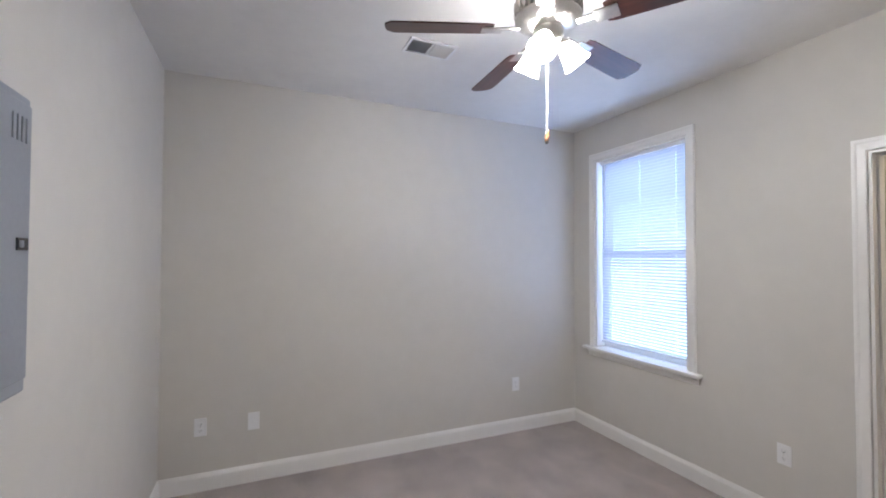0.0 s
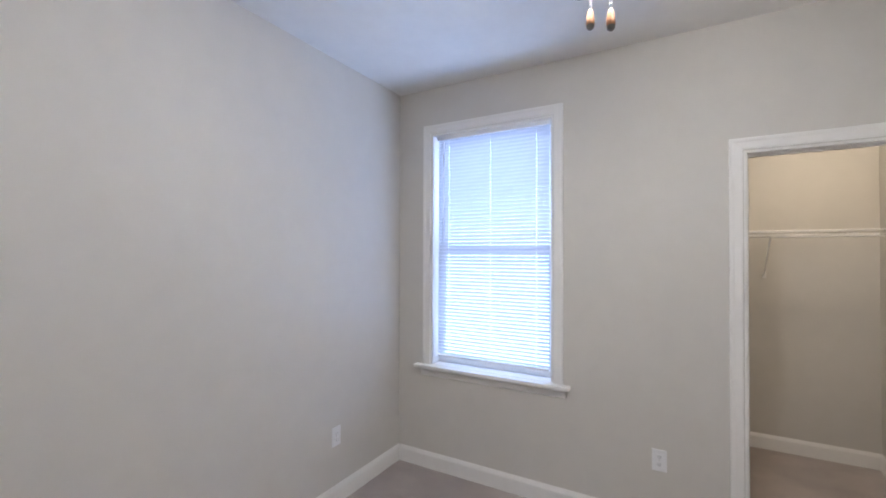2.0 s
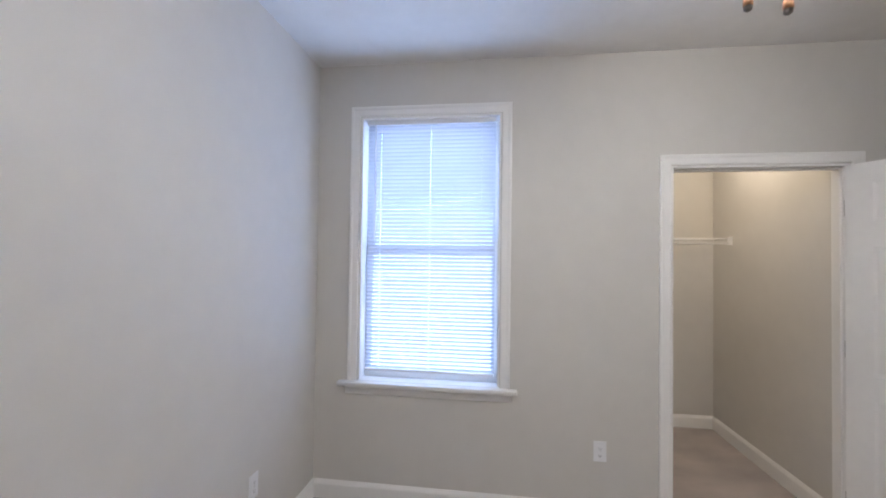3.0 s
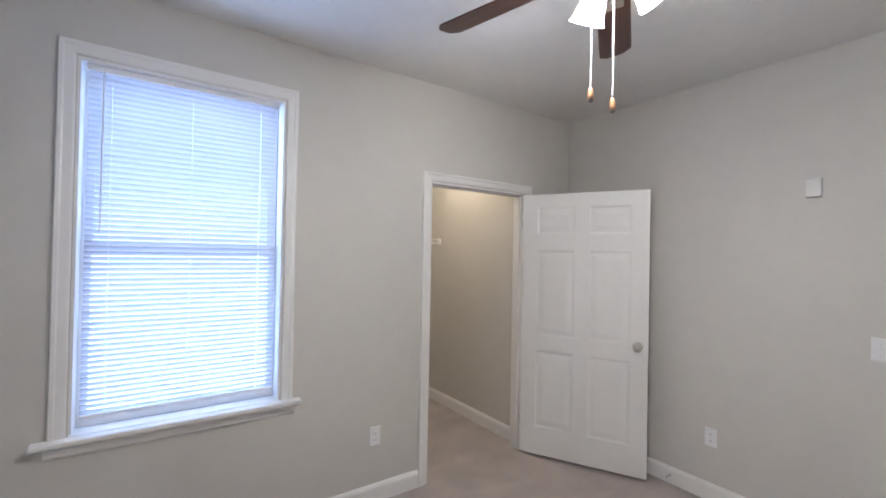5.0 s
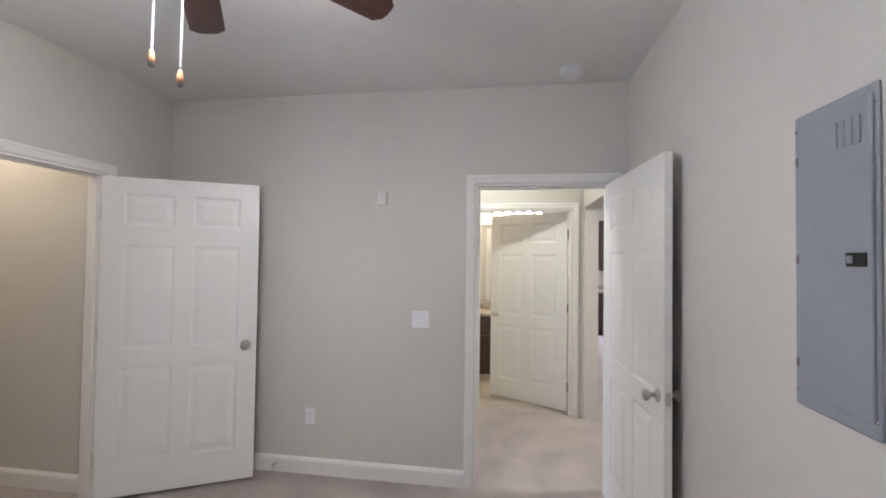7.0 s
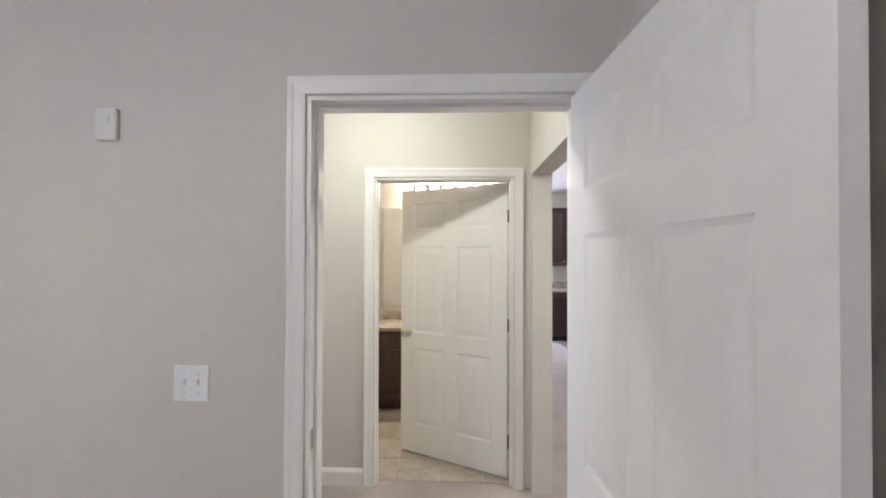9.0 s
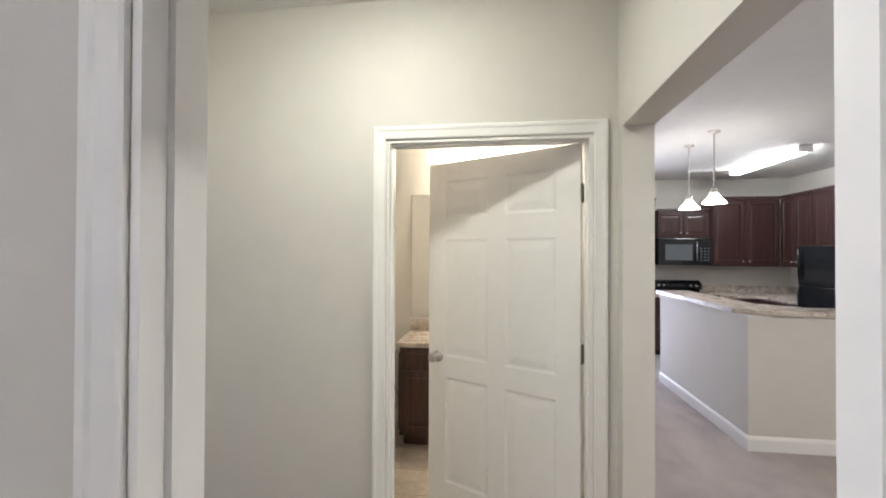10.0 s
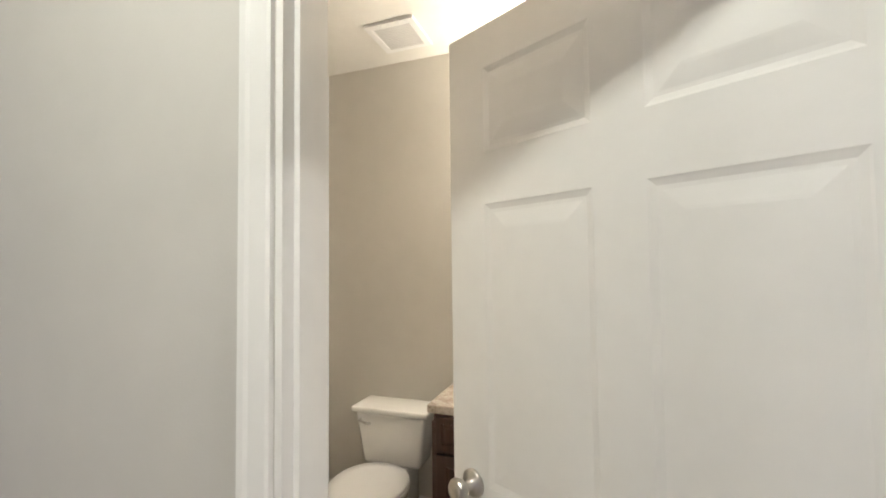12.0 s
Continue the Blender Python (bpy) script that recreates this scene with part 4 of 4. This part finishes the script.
upper_unit(KW + 0.002, KW + 0.36, -4.88, -3.95, "e", 1.80, 2.40, 2, REDWOOD + "wall cabinet above the fridge")
ct = thing("kitchen_counter", Matrix(), "mottled stone-look kitchen counter with backsplash", "countertop")
for x0, x1, y0, y1 in ((-1.345, -0.555, KS + 0.002, KF + 0.03), (-3.448, -2.125, KS + 0.002, KF + 0.03), (-3.448, -2.64, KF + 0.031, -5.09)):
    part("slab", rbox(x0, x1, y0, y1, 0.876, 0.914, 0.006, 2), STONE, ct)
for x0, x1, y0, y1 in ((-1.345, -0.555, KS + 0.002, KS + 0.022), (-3.427, -2.125, KS + 0.002, KS + 0.022), (-3.448, -3.428, KS + 0.002, -5.09)):
    part("backsplash", rbox(x0, x1, y0, y1, 0.9145, 1.02, 0.004, 2), STONE, ct)
pen = thing("sink_cabinet", Matrix(), "sink cabinet behind the half wall", "cabinet")
part("body", rbox(-1.60, HX - 0.122, -4.62, -2.94, 0.0065, 0.874, 0.002, 1), CABINET, pen)
pt = thing("sink_counter", Matrix(), "stone-look sink counter behind the half wall", "countertop")
part("slab", rbox(-1.63, HX - 0.122, -4.64, -2.938, 0.875, 0.914, 0.005, 2), STONE, pt)
# flat black plate draws the sink's dark hollow; no bowl is cut
part("sink_plate", rbox(-1.50, -1.16, -3.90, -3.58, 0.9145, 0.918, 0.0015, 1), BLACK, pt, "flat black plate in place of the sink opening")

rg = thing("range", pose(0.085, 0, 0), "black freestanding kitchen range", "stove")
part("body", rbox(-2.20, -1.44, KS + 0.03, KF + 0.03, 0.0065, 0.90, 0.008, 2), BLACK, rg)
part("cooktop", rbox(-2.20, -1.44, KS + 0.03, KF + 0.04, 0.9005, 0.918, 0.006, 2), DARKGLASS, rg)
bm = bmesh.new()
v = box(bm, -2.20, -1.44, KS + 0.03, KS + 0.13, 0.9185, 1.10)
bmesh.ops.bevel(bm, geom=bm.edges[:], offset=0.035, segments=5, affect='EDGES')
bg = part("backguard", bm, BLACK, rg, smooth=True)
for x in (-2.10, -2.02, -1.62, -1.54):
    part("dial", lathe(((0.022, 0), (0.02, 0.018), (0.003, 0.02)), 16, pose(x, KS + 0.1302, 1.02, -90, 0, 0)), CHROME, bg, "chrome control dial")
part("display", rbox(-1.92, -1.72, KS + 0.130, KS + 0.133, 0.995, 1.045, 0.001, 1), DARKGLASS, bg)
od = part("oven_door", rbox(-2.185, -1.455, KF + 0.031, KF + 0.055, 0.22, 0.80, 0.006, 2), BLACK, rg)
part("oven_handle", tube([(-2.12, KF + 0.085, 0.75), (-1.52, KF + 0.085, 0.75)], 0.011, 10), BLACK, od, smooth=True)
mw = thing("microwave", pose(0.085, 0, -0.037), "black over-range microwave under the short cabinet", "microwave")
part("body", rbox(-2.198, -1.442, KS + 0.002, KS + 0.38, 1.385, 1.797, 0.006, 2), BLACK, mw)
md = part("microwave_door", rbox(-2.0, -1.445, KS + 0.381, KS + 0.40, 1.39, 1.79, 0.006, 2), BLACK, mw)
part("door_window", rbox(-1.93, -1.54, KS + 0.4005, KS + 0.404, 1.46, 1.70, 0.001, 1), KEYPAD, md, "grey-tinted door window")
part("door_handle", tube([(-1.985, KS + 0.425, 1.45), (-1.985, KS + 0.425, 1.74)], 0.010, 10), CHROME, md, smooth=True)
cp = part("control_panel", rbox(-2.195, -2.003, KS + 0.381, KS + 0.398, 1.39, 1.79, 0.004, 2), BLACK, mw)
for r in range(5):
    for c in range(3):
        x, z = -2.155 + c * 0.05, 1.46 + r * 0.045
        part("key", rbox(x - 0.015, x + 0.015, KS + 0.3985, KS + 0.4005, z - 0.012, z + 0.012, 0.0006, 1), KEYPAD, cp)

fr = thing("fridge", Matrix(), "black top-freezer fridge against the kitchen wall", "fridge")
part("body", rbox(KW + 0.03, -2.70, -5.07, -4.19, 0.03, 1.62, 0.008, 2), BLACK, fr)
for z0, z1 in ((0.05, 1.125), (1.135, 1.625)):
    d = part("fridge_door", rbox(-2.699, -2.63, -5.075, -4.185, z0, z1, 0.018, 3), BLACK, fr)
    part("door_handle", tube([(-2.61, -5.01, max(z0 + 0.08, 0.7)), (-2.60, -5.01, min(z1 - 0.05, max(z0 + 0.45, 1.1)))], 0.014, 10), BLACK, d, smooth=True)
part("divider_strip", rbox(-2.70, -2.64, -5.073, -4.187, 1.1255, 1.1345, 0.001, 1), CHROME, fr, "pale strip between the doors")

PSHADE = ((0.028, 0.10), (0.034, 0.092), (0.045, 0.070), (0.062, 0.045), (0.085, 0.024), (0.098, 0.008), (0.104, 0.0), (0.100, 0.0), (0.080, 0.020), (0.05, 0.045), (0.02, 0.06))
pendant = thing("pendant_lamp", pose(-1.0, -3.66, CZ), "nickel pendant lamp with a lit white bell shade", "pendant lamp", group="pendants over the bar")
part("canopy", lathe(((0.062, 0), (0.062, -0.008), (0.045, -0.02), (0.012, -0.028)), 28), NICKEL, pendant, smooth=True)
part("stem", tube([(0, 0, -0.02), (0, 0, -0.56)], 0.006, 10), NICKEL, pendant, smooth=True)
part("socket", lathe(((0.012, -0.545), (0.03, -0.56), (0.034, -0.60), (0.03, -0.605)), 20), NICKEL, pendant, smooth=True)
part("shade", lathe(PSHADE, 30, pose(0, 0, -0.70)), PEND_GLOW, pendant, "lit white glass bell shade", True)
copy_thing(pendant, pose(-1.0, -4.2, CZ))
fl = thing("tube_light", pose(-2.24, -5.02, CZ), "long lit fluorescent ceiling light with white ends", "ceiling light")
part("tray", rbox(-0.07, 0.07, -0.71, 0.71, -0.02, -0.0005, 0.003, 2), PLATE, fl)
part("diffuser", rbox(-0.062, 0.062, -0.67, 0.67, -0.075, -0.0205, 0.02, 3), TUBE_GLOW, fl, "lit ribbed acrylic diffuser")
for s in (-1, 1):
    part("end_cap", rbox(-0.068, 0.068, min(s * 0.672, s * 0.71), max(s * 0.672, s * 0.71), -0.078, -0.0205, 0.004, 2), PLATE, fl)
cv = thing("ceiling_vent", pose(-1.75, -5.7, CZ), "white louvred ceiling air vent in the kitchen", "vent")
part("frame", rbox(-0.16, 0.16, -0.10, 0.10, -0.010, -0.0005, 0.003, 1), PLATE, cv)
for k in range(8):
    part("slat", rbox(-0.14, 0.14, -0.004, 0.004, -0.016, -0.0095, 0.001, 1), PLATE, cv, at=pose(0, -0.07 + k * 0.02, 0))

# ---- bathroom floor tiles ----
tile_mesh = mesh_of("tile", rbox(-0.149, 0.149, -0.149, 0.149, 0, 0.006, 0.002, 1), TILE)
for i in range(7):
    for j in range(6):
        x, y = WX + 0.16 + i * 0.305, HS - 0.055 - 0.152 - j * 0.305
        if x + 0.15 < BE and y - 0.15 > BS:
            ob = new("tile", tile_mesh)
            ob.parent, ob.matrix_basis = bath_floor, pose(x, y, 0.0042 + 0.0004 * random.random())
